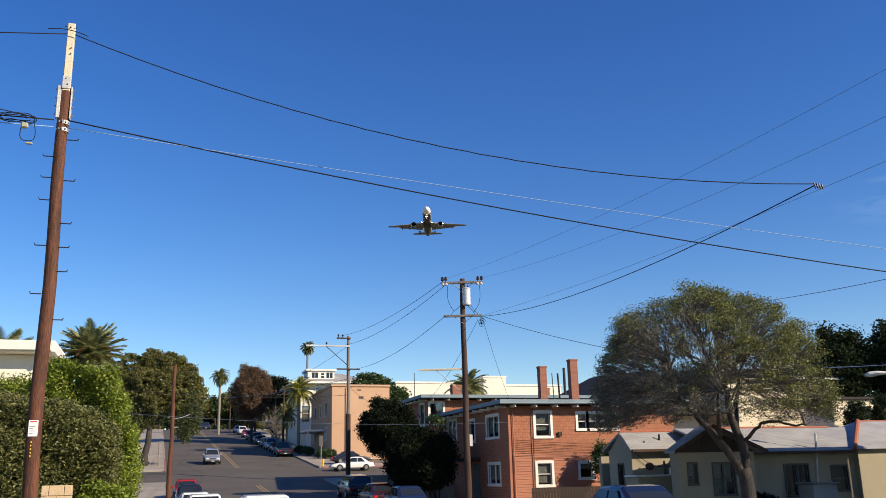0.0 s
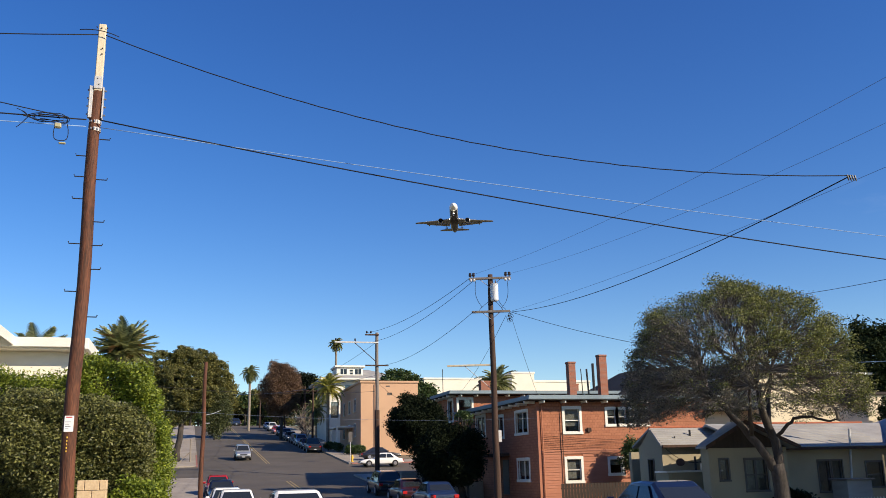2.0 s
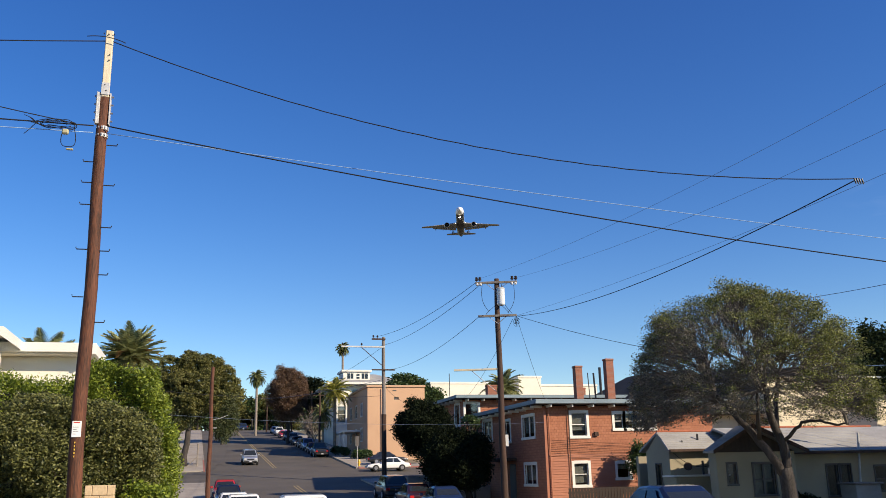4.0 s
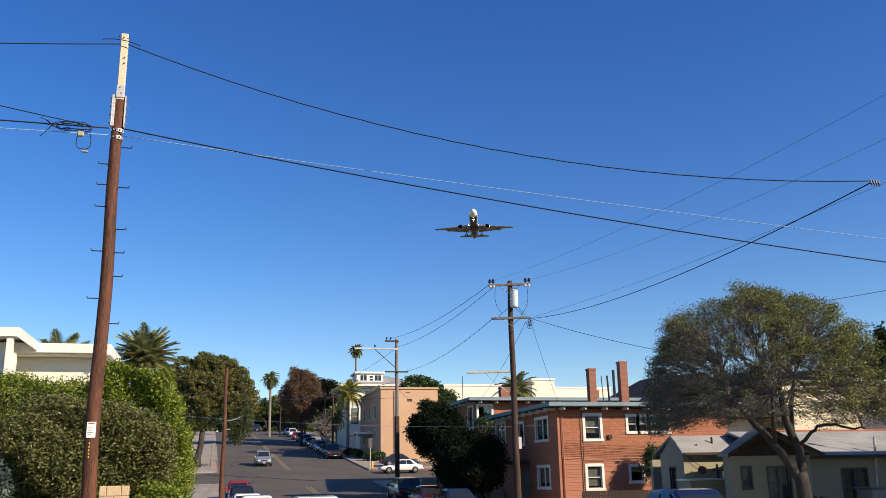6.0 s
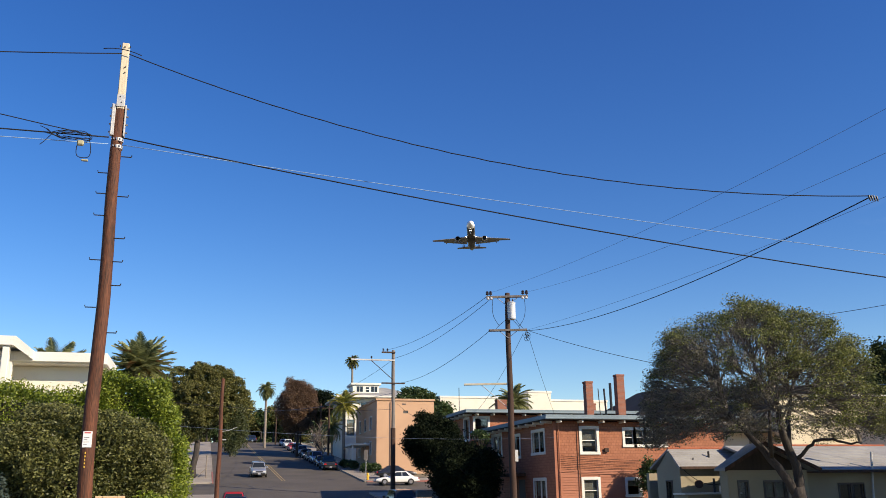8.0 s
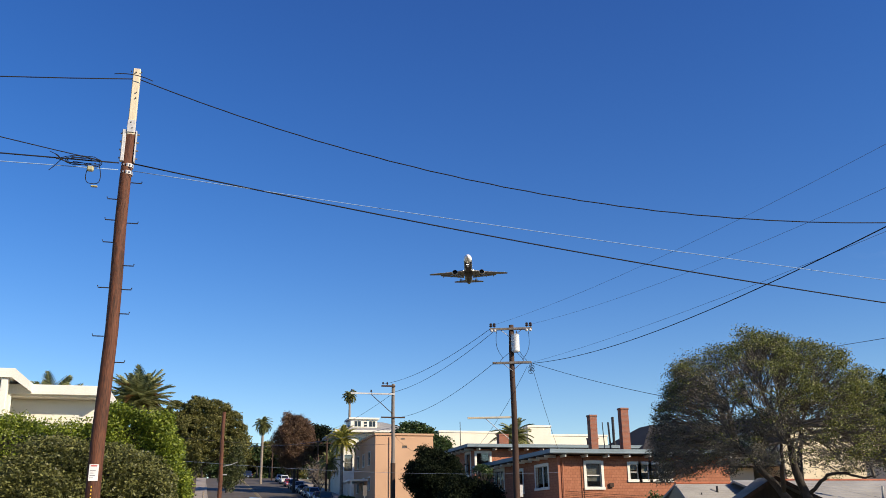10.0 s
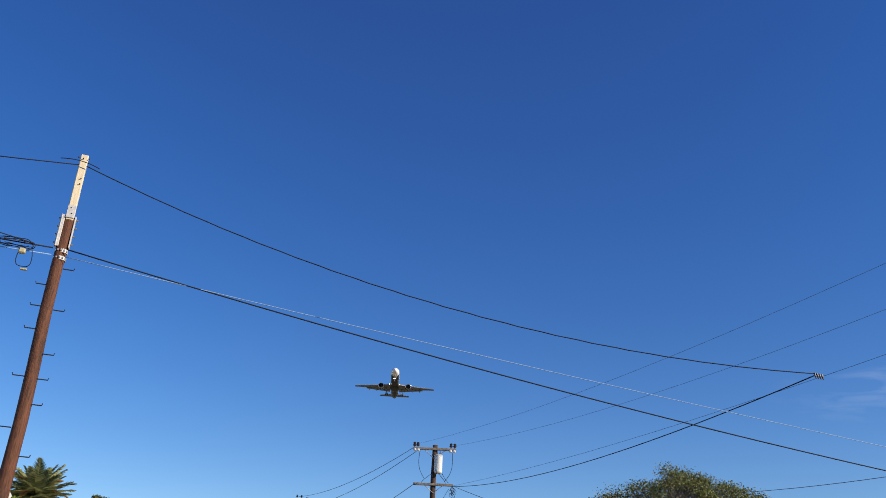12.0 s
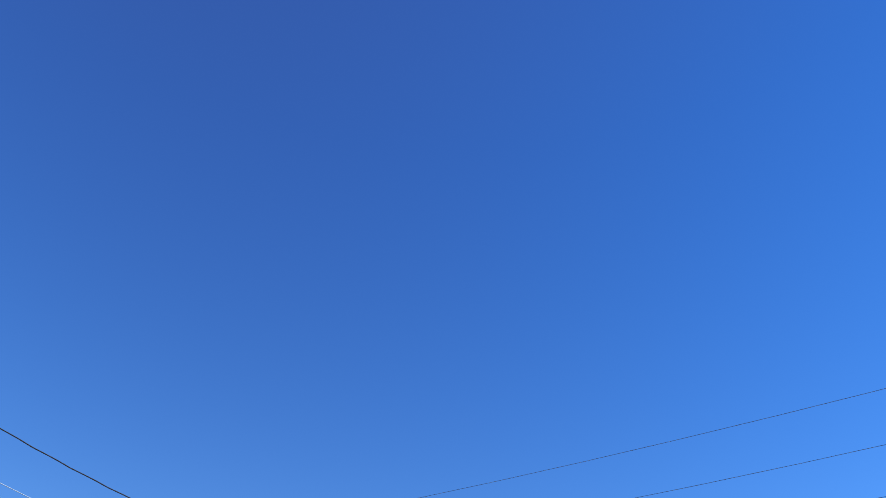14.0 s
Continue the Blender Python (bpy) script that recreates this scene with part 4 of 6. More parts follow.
part("vent", Builder().box(24.2, 24.7, 111.97, 112.0, 12.1, 12.25), M["frame_dark"], pb)
part("downpipe", Builder().tube([(22.7, 111.9, 12.4), (22.7, 111.9, 4.2)], 0.05, 6), M["stucco_peach"], pb)
part("porch", Builder().box(18.5, 20.88, 117, 124, 7.2, 7.45, 0.03), M["trim_white"], pb, "white porch roof")
for yy in (117.2, 120.4, 123.8):
    part("porch_post", Builder().box(18.6, 18.8, yy - 0.1, yy + 0.1, 3.8, 7.2, 0.02), M["trim_white"], pb)

# white house with a roof dormer
wh = thing("house", "white timber house with grey hipped roof and dormer", "house")
wall_panel("wall", wh, M["stucco_white"], "x", 140, 20.8, 32, 6.0, 15.7, [(23.5, 25.0, 13.2, 15.0), (21.3, 22.6, 9.8, 12.3)])
wall_panel("wall", wh, M["stucco_white"], "y", 20.8, 140.25, 152, 6.0, 15.7, [(143, 144.4, 12.5, 14.8), (147, 148.4, 12.5, 14.8)])
wall_panel("wall", wh, M["stucco_white"], "x", 151.75, 21.05, 32, 6.0, 15.7)
wall_panel("wall", wh, M["stucco_white"], "y", 31.75, 140.25, 151.75, 6.0, 15.7)
window(wh, "x", 140, 23.5, 25.0, 13.2, 15.0, cols=1)
window(wh, "x", 140, 21.3, 22.6, 9.8, 12.3, cols=1, shade=1.0)
for yy in (143, 147):
    window(wh, "y", 20.8, yy, yy + 1.4, 12.5, 14.8)
part("roof", Builder().loft([[(19.6, 138.8, 16.0), (33.2, 138.8, 16.0), (33.2, 153.2, 16.0), (19.6, 153.2, 16.0)], [(24.5, 144.5, 17.9), (28.3, 144.5, 17.9), (28.3, 147.5, 17.9), (24.5, 147.5, 17.9)]]), M["roof_grey"], wh, "grey hipped roof")
part("eave", Builder().box(19.5, 33.3, 138.7, 153.3, 15.7, 16.0, 0.03), M["trim_white"], wh)
dm = part("dormer", Builder().box(22.3, 26.6, 140.6, 145, 16.2, 17.85, 0.02), M["trim_white"], wh, "white dormer with a row of windows")
part("dormer_roof", Builder().box(22.0, 26.9, 140.3, 145.2, 17.85, 18.15, 0.02), M["trim_white"], dm)
for x0, x1, z0, z1 in ((22.95, 23.4, 16.75, 17.6), (23.5, 23.95, 16.75, 17.6), (24.45, 24.95, 17.2, 17.5), (24.45, 24.95, 16.75, 17.05), (25.3, 25.75, 16.75, 17.6), (25.85, 26.3, 16.75, 17.6)):
    part("pane", Builder().box(x0, x1, 140.57, 140.62, z0, z1), M["car_glass"], dm)

# cream single-storey house with grey roof
ch = thing("house", "single-storey pale yellow stucco house with grey shingled roof", "house")
HZ = -0.95
gw = [(21.9, 22.3, 0.87, 1.72, 1, 1, 0.0), (23.15, 24.2, 0.4, 1.7, 2, 2, 0.6)]
wall_panel("wall", ch, M["stucco_yellow"], "x", 34.0, 21.4, 25.3, HZ, 2.2, [w[:4] for w in gw])
for w in gw:
    window(ch, "x", 34.0, *w[:4], cols=w[4], rows=w[5], shade=w[6], trim=0.07, frame="frame_dark")
wall_panel("wall", ch, M["stucco_yellow"], "y", 21.4, 34.25, 34.6, HZ, 2.2)
wall_panel("wall", ch, M["stucco_yellow"], "y", 23.7, 34.25, 37.5, HZ, 2.2)
wall_panel("wall", ch, M["stucco_yellow"], "y", 25.05, 34.25, 36, HZ, 2.2)
rw = [(27.95, 28.55, 0.2, 1.58, 1, 1, 0), (28.7, 29.25, 0.2, 1.58, 1, 1, 0), (30.6, 31.5, 0.35, 1.48, 1, 2, 0)]
wall_panel("wall", ch, M["stucco_yellow"], "x", 35.4, 25.3, 32.0, HZ, 2.25, [w[:4] for w in rw])
for w in rw:
    window(ch, "x", 35.4, *w[:4], cols=w[4], rows=w[5], shade=w[6], trim=0.06, frame="frame_dark")
wall_panel("wall", ch, M["stucco_yellow"], "x", 35.1, 32.0, 40.0, HZ, 2.25)
wall_panel("wall", ch, M["stucco_yellow"], "y", 32.0, 35.35, 41.0, HZ, 2.25)
wall_panel("wall", ch, M["stucco_yellow"], "x", 37.5, 21.16, 25.4, HZ, 2.45)
wall_panel("wall", ch, M["stucco_yellow"], "y", 21.16, 37.75, 39.7, HZ, 2.45, [(38.3, 38.8, 0.4, 1.8)])
window(ch, "y", 21.16, 38.3, 38.8, 0.4, 1.8, cols=1, rows=1, trim=0.05, frame="frame_dark")
wall_panel("wall", ch, M["stucco_yellow"], "x", 40.8, 21.3, 40, HZ, 2.2)
# gable over the front room
part("roof", Builder().loft([[(21.1, 33.6, 2.28), (23.1, 33.6, 3.34), (25.7, 33.6, 2.24), (25.7, 33.6, 2.14), (23.1, 33.6, 3.22), (21.1, 33.6, 2.18)], [(21.1, 34.5, 2.28), (23.1, 34.9, 3.34), (25.7, 37.4, 2.24), (25.7, 37.4, 2.14), (23.1, 34.9, 3.22), (21.1, 34.5, 2.18)]]), M["roof_grey"], ch, "grey shingle gable roof")
# the gable's shade is part of this near-black colour
part("gable_wall", Builder().prism([(21.4, 2.2), (25.3, 2.2), (23.1, 3.22)], "y", 33.95, 34.2), M["shaded_wood"], ch, "gable boards with shade in their dark colour")
part("barge_board", Builder().loft([[(21.05, 33.55, 2.14), (23.1, 33.55, 3.2), (25.75, 33.55, 2.1), (25.75, 33.55, 2.26), (23.1, 33.55, 3.38), (21.05, 33.55, 2.30)], [(21.05, 33.6, 2.14), (23.1, 33.6, 3.2), (25.75, 33.6, 2.1), (25.75, 33.6, 2.26), (23.1, 33.6, 3.38), (21.05, 33.6, 2.30)]]), M["dark_wood"], ch)


def roof_slab(x0, x1, ye, ze, yr, zr, parent, mat, x2=None, x3=None):
    """A sloping roof face from its eaves to its ridge; x2, x3: the ridge's own ends."""
    a, b = x2 if x2 is not None else x0, x3 if x3 is not None else x1
    return part("roof", Builder().loft([[(x0, ye, ze), (a, yr, zr), (a, yr, zr - 0.1), (x0, ye, ze - 0.1)], [(x1, ye, ze), (b, yr, zr), (b, yr, zr - 0.1), (x1, ye, ze - 0.1)]]), M[mat], parent, "grey shingle roof slope")


def shingle_rows(x0, x1, ye, ze, yr, zr, parent, rows):
    """Overlapping courses of roof shingles, each a thin strip a little proud of the last."""
    for k in range(1, rows):
        s = k / rows
        y, z = ye + (yr - ye) * s, ze + (zr - ze) * s
        part("shingle_course", Builder().box(x0, x1, y - 0.02, y + 0.03, z - 0.03, z + 0.018), M["roof_grey"], parent)


roof_slab(24.6, 31.55, 34.95, 2.24, 38.2, 3.42, ch, "roof_grey", 24.0, 34.2)
shingle_rows(25.7, 31.7, 34.95, 2.24, 38.2, 3.42, ch, 14)
roof_slab(24.6, 31.55, 41.4, 2.24, 38.2, 3.42, ch, "roof_grey", 24.0, 34.2)
roof_slab(20.95, 25.4, 37.2, 2.46, 38.6, 3.3, ch, "roof_grey", 21.2, 25.4)
shingle_rows(21.1, 24.6, 37.2, 2.46, 38.6, 3.3, ch, 9)
roof_slab(20.95, 25.4, 40.0, 2.46, 38.6, 3.3, ch, "roof_grey", 21.2, 25.4)
part("gable_wall", Builder().prism([(37.5, 2.4), (39.7, 2.4), (38.6, 3.2)], "x", 21.2, 21.36), M["stucco_yellow"], ch)
part("roof", Builder().loft([[(31.6, 34.8, 2.24), (41, 34.8, 2.24), (41, 41.2, 2.24), (31.6, 41.2, 2.24)], [(35.0, 38.1, 3.70), (41, 38.1, 3.70), (41, 38.3, 3.70), (35.0, 38.3, 3.70)]]), M["roof_grey"], ch, "grey hipped roof")
part("gutter", Builder().box(25.8, 31.7, 34.82, 34.94, 2.08, 2.2, 0.01), M["dark_wood"], ch)
part("gutter", Builder().box(21.0, 24.6, 37.08, 37.19, 2.32, 2.44, 0.01), M["dark_wood"], ch)
lean = part("lean_to", Builder().box(20.85, 21.03, 36.5, 37.48, HZ, 1.20, 0.02), M["stucco_yellow"], ch, "shaded lean-to shed")
part("lean_to_roof", Builder().box(20.7, 23.6, 36.4, 37.49, 1.202, 1.28, 0.01), M["trim_white"], lean, "pale flat shed roof")
lean2 = part("lean_to", Builder().box(21.04, 23.5, 36.5, 37.48, HZ, 1.20, 0.02), M["stucco_yellow"], ch)
part("vent_pipe", Builder().tube([(22.95, 37.9, 2.7), (22.95, 37.9, 3.15)], 0.05, 8), M["trim_black"], ch)
part("vent_pipe", Builder().tube([(22.0, 37.7, 2.6), (22.0, 37.7, 2.85)], 0.03, 8), M["trim_black"], ch)
part("vent_pipe", Builder().tube([(29.5, 35.3, -0.5), (29.6, 35.0, 3.0)], 0.05, 8), M["galvanised"], ch, "grey vent stack")
part("vent_pipe", Builder().tube([(22.5, 36.9, 1.26), (22.5, 36.9, 1.9)], 0.05, 8), M["trim_black"], ch)
part("air_conditioner", Builder().box(22.9, 23.4, 36.8, 37.2, 1.282, 1.58, 0.02), M["trim_white"], ch, "small pale air-conditioning unit")
part("satellite_dish", Builder().tube([(21.9, 37.2, 1.62), (21.86, 37.12, 1.66)], [0.05, 0.2], 12), M["dark_wood"], ch, "small dark dish")
wire("service_wire", (21.3, 37.4, 2.3), (23.2, 37.3, 1.7), 0.3, 0.014, M["cable"], "slack black wire on the yellow wall", 10)
for k in range(22):
    s = k / 21
    rt = Builder().tube([Vector((31.6, 34.8, 2.28)).lerp(Vector((35.0, 38.1, 3.72)), s), Vector((31.6, 34.8, 2.33)).lerp(Vector((35.0, 38.1, 3.77)), min(1, s + 0.05))], [0.11, 0.09], 7)
    part("ridge_tile", rt, M["clay_tile"], ch, "red clay ridge tile" if k == 0 else "")
for x0, x1, yy, zz in ((21.2, 25.2, 38.6, 3.30), (25.3, 33.4, 38.2, 3.42), (35.0, 39, 38.2, 3.70)):
    n = int((x1 - x0) / 0.3)
    for k in range(n):
        part("ridge_tile", Builder().tube([(x0 + 0.3 * k, yy, zz), (x0 + 0.3 * k + 0.31, yy, zz + 0.015)], [0.07, 0.06], 7), M["clay_tile"], ch)
shed = thing("garden_shed", "small grey garden shed in front of the yellow house", "shed")
part("body", Builder().box(27.6, 28.9, 33.2, 34.2, HZ, 0.72, 0.02), M["roof_grey"], shed)
part("lid", Builder().box(27.5, 29.0, 33.1, 34.3, 0.72, 0.8, 0.02), M["grey_wood"], shed)

# large cream building with a dark hipped roof behind the tree
cb = thing("building", "large cream stucco building with dark hipped roof behind the tree", "building")
wall_panel("wall", cb, M["stucco_cream"], "x", 60.5, 43.1, 53.4, -0.5, 8.5)
wall_panel("wall", cb, M["stucco_cream"], "y", 43.1, 60.75, 76, -0.5, 8.5)
wall_panel("wall", cb, M["stucco_cream"], "y", 53.15, 60.75, 76, -0.5, 8.5)
wall_panel("wall", cb, M["stucco_cream"], "x", 75.75, 43.35, 53.1, -0.5, 8.5)
part("roof", Builder().loft([[(42.6, 60.1, 8.5), (54.2, 60.1, 8.5), (54.2, 76.7, 8.5), (42.6, 76.7, 8.5)], [(45, 67, 10.0), (50, 67, 10.0), (50, 71, 10.0), (45, 71, 10.0)]]), M["roof_dark"], cb, "dark hipped roof")
part("eave", Builder().box(42.5, 54.3, 60.0, 76.8, 8.34, 8.5, 0.02), M["trim_white"], cb)
wing = part("wing", Builder().box(31.8, 41.4, 62.2, 78, -0.3, 5.55), M["stucco_cream"], cb, "lower wing of the cream building")
part("wing_roof", Builder().loft([[(30.8, 60.8, 5.6), (43.0, 60.8, 5.6), (43.0, 79, 5.6), (30.8, 79, 5.6)], [(37.5, 71, 9.7), (43.0, 71, 10.3), (43.0, 73, 10.3), (37.5, 73, 9.7)]]), M["roof_dark"], wing, "dark hipped roof")

# white modern building behind the hedge
lb = thing("building", "white modern building with flat overhanging roof behind the hedge", "building")
wall_panel("wall", lb, M["stucco_white"], "x", 38.35, -30, -4.5, -0.2, 6.54, [(-11.0, -9.4, 4.4, 6.2)])
window(lb, "x", 38.35, -11.0, -9.4, 4.4, 6.2, cols=2, rows=1)
wall_panel("wall", lb, M["stucco_white"], "y", -4.5, 38.6, 41.2, -0.2, 6.54, (), 0.25, -1)
wall_panel("wall", lb, M["stucco_white"], "x", 40.95, -30, -4.75, -0.2, 6.54)
part("roof", Builder().box(-30.5, -4.2, 37.6, 41.6, 6.55, 6.78, 0.02), M["stucco_white"], lb, "flat white overhanging roof")
part("fascia", Builder().box(-30.6, -4.2, 37.45, 37.6, 6.62, 7.0, 0.015), M["trim_white"], lb, "white fascia board")
part("fascia", Builder().box(-4.2, -4.05, 37.45, 41.6, 6.55, 7.0, 0.015), M["trim_white"], lb, "white fascia board")
part("canopy", Builder().prism([(-14, 7.45), (-7.34, 7.47), (-6.8, 7.02), (-6.8, 6.68), (-7.42, 7.12), (-14, 7.12)], "y", 36.6, 40), M["trim_white"], lb, "white stepped roof canopy")
part("wing_wall", Builder().box(-14, -7.45, 37.05, 37.25, -0.2, 6.54, 0.02), M["stucco_white"], lb)
part("wing_wall", Builder().box(-7.8, -7.55, 36.7, 37.0, 5.0, 7.12, 0.02), M["trim_white"], lb)

# low walls and fences
def fence(name, label, x0, x1, y, z0, z1, mat, pitch, w, pointed=False):
    f = thing(name, label, "fence")
    for zz in (z0 + 0.25 * (z1 - z0), z0 + 0.8 * (z1 - z0)):
        part("rail", Builder().box(x0, x1, y, y + 0.04, zz - 0.04, zz + 0.04), M[mat], f)
    n = int((x1 - x0) / pitch)
    tip = z1 - 0.08 if pointed else z1 - 0.005
    me = Builder().prism([(-w / 2, z0), (w / 2, z0), (w / 2, tip), (0, z1), (-w / 2, tip)], "y", -0.02, 0).mesh("slat", M[mat])
    for i in range(n):
        s = new("slat", me)
        s.parent = f
        s.matrix_basis = Matrix.Translation((x0 + pitch * (i + 0.5), y, 0))


# fence boards coloured as dark as they look in shade
fence("fence", "weathered board fence below the red house, shade painted into its colour", 20.6, 29.0, 48.2, -0.7, 0.62, "shaded_wood", 0.19, 0.17)
fence("picket_fence", "white picket fence in front of the cream house", 25.4, 34.0, 32.2, -0.95, 0.06, "trim_white", 0.16, 0.08, True)
for x0, x1, y, z1, m in ((16.3, 19.3, 70.0, 1.5, "concrete"), (17.4, 20.0, 60.5, 0.75, "concrete")):
    tagged(part("garden_wall", Builder().box(x0, x1, y, y + 0.3, -0.6, z1, 0.03), M[m]), "low pale garden wall beside the pavement", "wall", kind="structure")
tan = tagged(part("garden_wall", Builder().box(-2.10, -1.58, 19.32, 19.58, -0.3, 1.51), M["concrete"]), "short tan block garden wall below the shrub", "wall", kind="structure")
for r in range(9):
    z0 = -0.3 + 0.2035 * r
    cuts = (-2.12, -1.84, -1.56) if r % 2 else (-2.12, -1.98, -1.70, -1.56)
    for a, b in zip(cuts, cuts[1:]):
        part("block", Builder().box(a + 0.004, b - 0.004, 19.3, 19.6, z0 + 0.004, z0 + 0.198, 0.008), M["block_tan"], tan)
# low cream outbuilding among the dark trees
ob = thing("building", "low cream building half hidden by dark trees", "building")
wall_panel("wall", ob, M["stucco_cream"], "x", 53.0, 46.6, 68, -0.9, 6.1, [(49.2, 50.0, 4.6, 5.6), (52.6, 53.4, 4.6, 5.6)])
for a in (49.2, 52.6):
    window(ob, "x", 53.0, a, a + 0.8, 4.6, 5.6, frame="frame_dark", trim=0.05)
wall_panel("wall", ob, M["stucco_cream"], "y", 46.6, 53.25, 56.0, -0.9, 6.1)
wall_panel("wall", ob, M["stucco_cream"], "y", 67.7, 53.25, 56.0, -0.9, 6.1)
part("roof", Builder().box(46.3, 68.2, 52.8, 56.2, 6.1, 6.3, 0.02), M["roof_dark"], ob, "dark flat roof")

# unseen block of assumed shape beside the camera, added to shade the yellow house
shade_block = thing("house", "unseen plain block added to shade the yellow house", "house")
wall_panel("wall", shade_block, M["stucco_cream"], "x", 22.5, 29.3, 41.4, -1.0, 9.0)
wall_panel("wall", shade_block, M["stucco_cream"], "y", 29.3, 22.75, 26.0, -1.0, 9.0)
wall_panel("wall", shade_block, M["stucco_cream"], "x", 25.75, 29.55, 41.4, -1.0, 9.0)
wall_panel("wall", shade_block, M["stucco_cream"], "y", 41.15, 22.75, 25.75, -1.0, 9.0)
part("roof", Builder().box(29.1, 41.6, 22.3, 26.2, 9.0, 9.2, 0.03), M["roof_grey"], shade_block)

# ---- plants ----
def leaf_mesh(name, pts, size, mat, rng, stretch=1.6, droop=0.0, outward=None):
    """Many small folded leaves at the given points."""
    n = len(pts)
    a = rng.normal(size=(n, 3)); a[:, 2] *= 0.7; a[:, 2] -= droop
    a /= np.linalg.norm(a, axis=1)[:, None]
    r = rng.normal(size=(n, 3))
    if outward is not None:
        r = r * 0.55 + outward
    b = np.cross(a, r); b /= np.linalg.norm(b, axis=1)[:, None] + 1e-9
    s = size * rng.uniform(0.6, 1.35, n)[:, None]
    c = np.cross(a, b)
    base, tip = pts - a * s * stretch / 2, pts + a * s * stretch / 2
    l, rr = pts + b * s * 0.42 + c * s * 0.15, pts - b * s * 0.42 + c * s * 0.15
    v = np.stack([base, l, tip, rr], 1).reshape(-1, 3)
    me = bpy.data.meshes.new(name)
    me.vertices.add(4 * n); me.vertices.foreach_set("co", v.ravel())
    me.loops.add(4 * n); me.loops.foreach_set("vertex_index", np.arange(4 * n))
    me.polygons.add(n)
    me.polygons.foreach_set("loop_start", np.arange(0, 4 * n, 4))
    me.polygons.foreach_set("loop_total", np.full(n, 4))
    me.update(); me.validate()
    me.materials.append(mat)
    return me


def leaves(name, pts, size, mat, rng, parent, label="", **kw):
    ob = new(name, leaf_mesh(name, pts, size, M[mat], rng, **kw))
    ob.parent = parent
    if label:
        ob["label"] = label
    return ob


def lumps(rng, centre, radii, count, lump, per, shell=0.55, low=-1.0):
    """Points in clumps that fill the outer part of an uneven ellipsoid."""
    d = rng.normal(size=(count, 3)); d /= np.linalg.norm(d, axis=1)[:, None]
    d[:, 2] = np.where(d[:, 2] < low, -d[:, 2], d[:, 2])
    rad = rng.uniform(shell ** 3, 1, count) ** (1 / 3) * (0.88 + 0.16 * np.sin(d[:, 0] * 5 + d[:, 2] * 4) * np.cos(d[:, 1] * 4))
    c = np.array(centre) + d * np.array(radii) * rad[:, None]
    p = np.clip(rng.normal(size=(count, per, 3)), -1.5, 1.5) * lump * rng.uniform(0.5, 1.2, count)[:, None, None] * np.array((1, 1, 0.75))
    return (c[:, None] + p).reshape(-1, 3), c


def limbs(builder, start, targets, rng, r0, sides=6, bend=0.25, tip=0.012):
    for q in targets:
        a, b = Vector(start), Vector(q)
        mid = a.lerp(b, 0.45) + Vector((rng.normal() * bend, rng.normal() * bend, (b - a).length * 0.13))
        pts = [a.lerp(mid, s).lerp(mid.lerp(b, s), s) for s in (0, 0.2, 0.4, 0.6, 0.8, 1)]
        builder.tube(pts, [r0 + (tip - r0) * s ** 0.7 for s in (0, 0.2, 0.4, 0.6, 0.8, 1)], sides, caps=False)


# the spreading tree in front of the cream house
rng = np.random.default_rng(11)
TX, TY = 21.82, 29.86
tree = thing("tree", "spreading umbrella-shaped tree with grey-green crown and forked grey trunk", "tree")
tb = Builder()
g0 = ground_z(TX, TY)
fork = Vector((21.55, 29.9, 1.75))
tb.tube([(TX - 0.05, TY, g0 - 0.3), (TX - 0.03, TY, g0 + 0.3), (TX, TY, 0.6), (TX - 0.05, TY, 1.15), (21.72, TY, 1.5)], [0.42, 0.34, 0.29, 0.28, 0.27], 12)
mains = [([(21.75, 29.86, 1.3), (21.85, 29.8, 2.0), (21.55, 29.9, 3.0), (21.25, 29.8, 3.9), (21.1, 29.7, 4.8)], 0.21), ([(21.7, 29.88, 1.2), (21.25, 29.9, 1.9), (20.75, 30.3, 2.8), (20.2, 30.5, 3.6), (19.6, 30.8, 4.4)], 0.19),
         ([(21.78, 29.75, 2.5), (22.02, 29.4, 2.95), (22.32, 29.05, 3.22), (22.7, 28.75, 3.2), (23.05, 28.4, 3.0), (23.35, 28.1, 3.05)], 0.075), ([(21.5, 29.9, 3.0), (22.1, 30.4, 4.2), (22.6, 30.8, 5.2)], 0.12),
         ([(20.9, 30.1, 2.6), (20.4, 29.3, 3.4), (20.0, 28.6, 4.3)], 0.1)]
for pts, r in mains:
    k = len(pts)
    fine = []
    for i in range(k - 1):
        fine += [Vector(pts[i]).lerp(Vector(pts[i + 1]), s) + Vector(rng.normal(size=3) * 0.025) for s in (0, 0.33, 0.66)]
    fine.append(Vector(pts[-1]))
    tb.tube(fine, [r * (1 - 0.55 * i / (len(fine) - 1)) for i in range(len(fine))], 9)
part("trunk", tb, M["bark"], tree, "forked grey-brown trunk", smooth=True)
CC, CR = np.array((20.85, 30.5, 4.3)), np.array((4.85, 4.85, 4.65))
d = rng.normal(size=(640, 3)); d /= np.linalg.norm(d, axis=1)[:, None]
d = np.repeat(d, 6, 0) + rng.normal(size=(3840, 3)) * 0.05; d /= np.linalg.norm(d, axis=1)[:, None]
d = d[d[:, 2] > -0.22]
lump_r = 0.95 - 0.035 * np.clip(0.75 * d[:, 0] - 0.5 * d[:, 1], 0, 1) * np.clip(d[:, 2], 0, 1) * 2 + 0.05 * np.sin(7 * d[:, 0] + 3 * d[:, 2]) * np.cos(6 * d[:, 1] + 1)
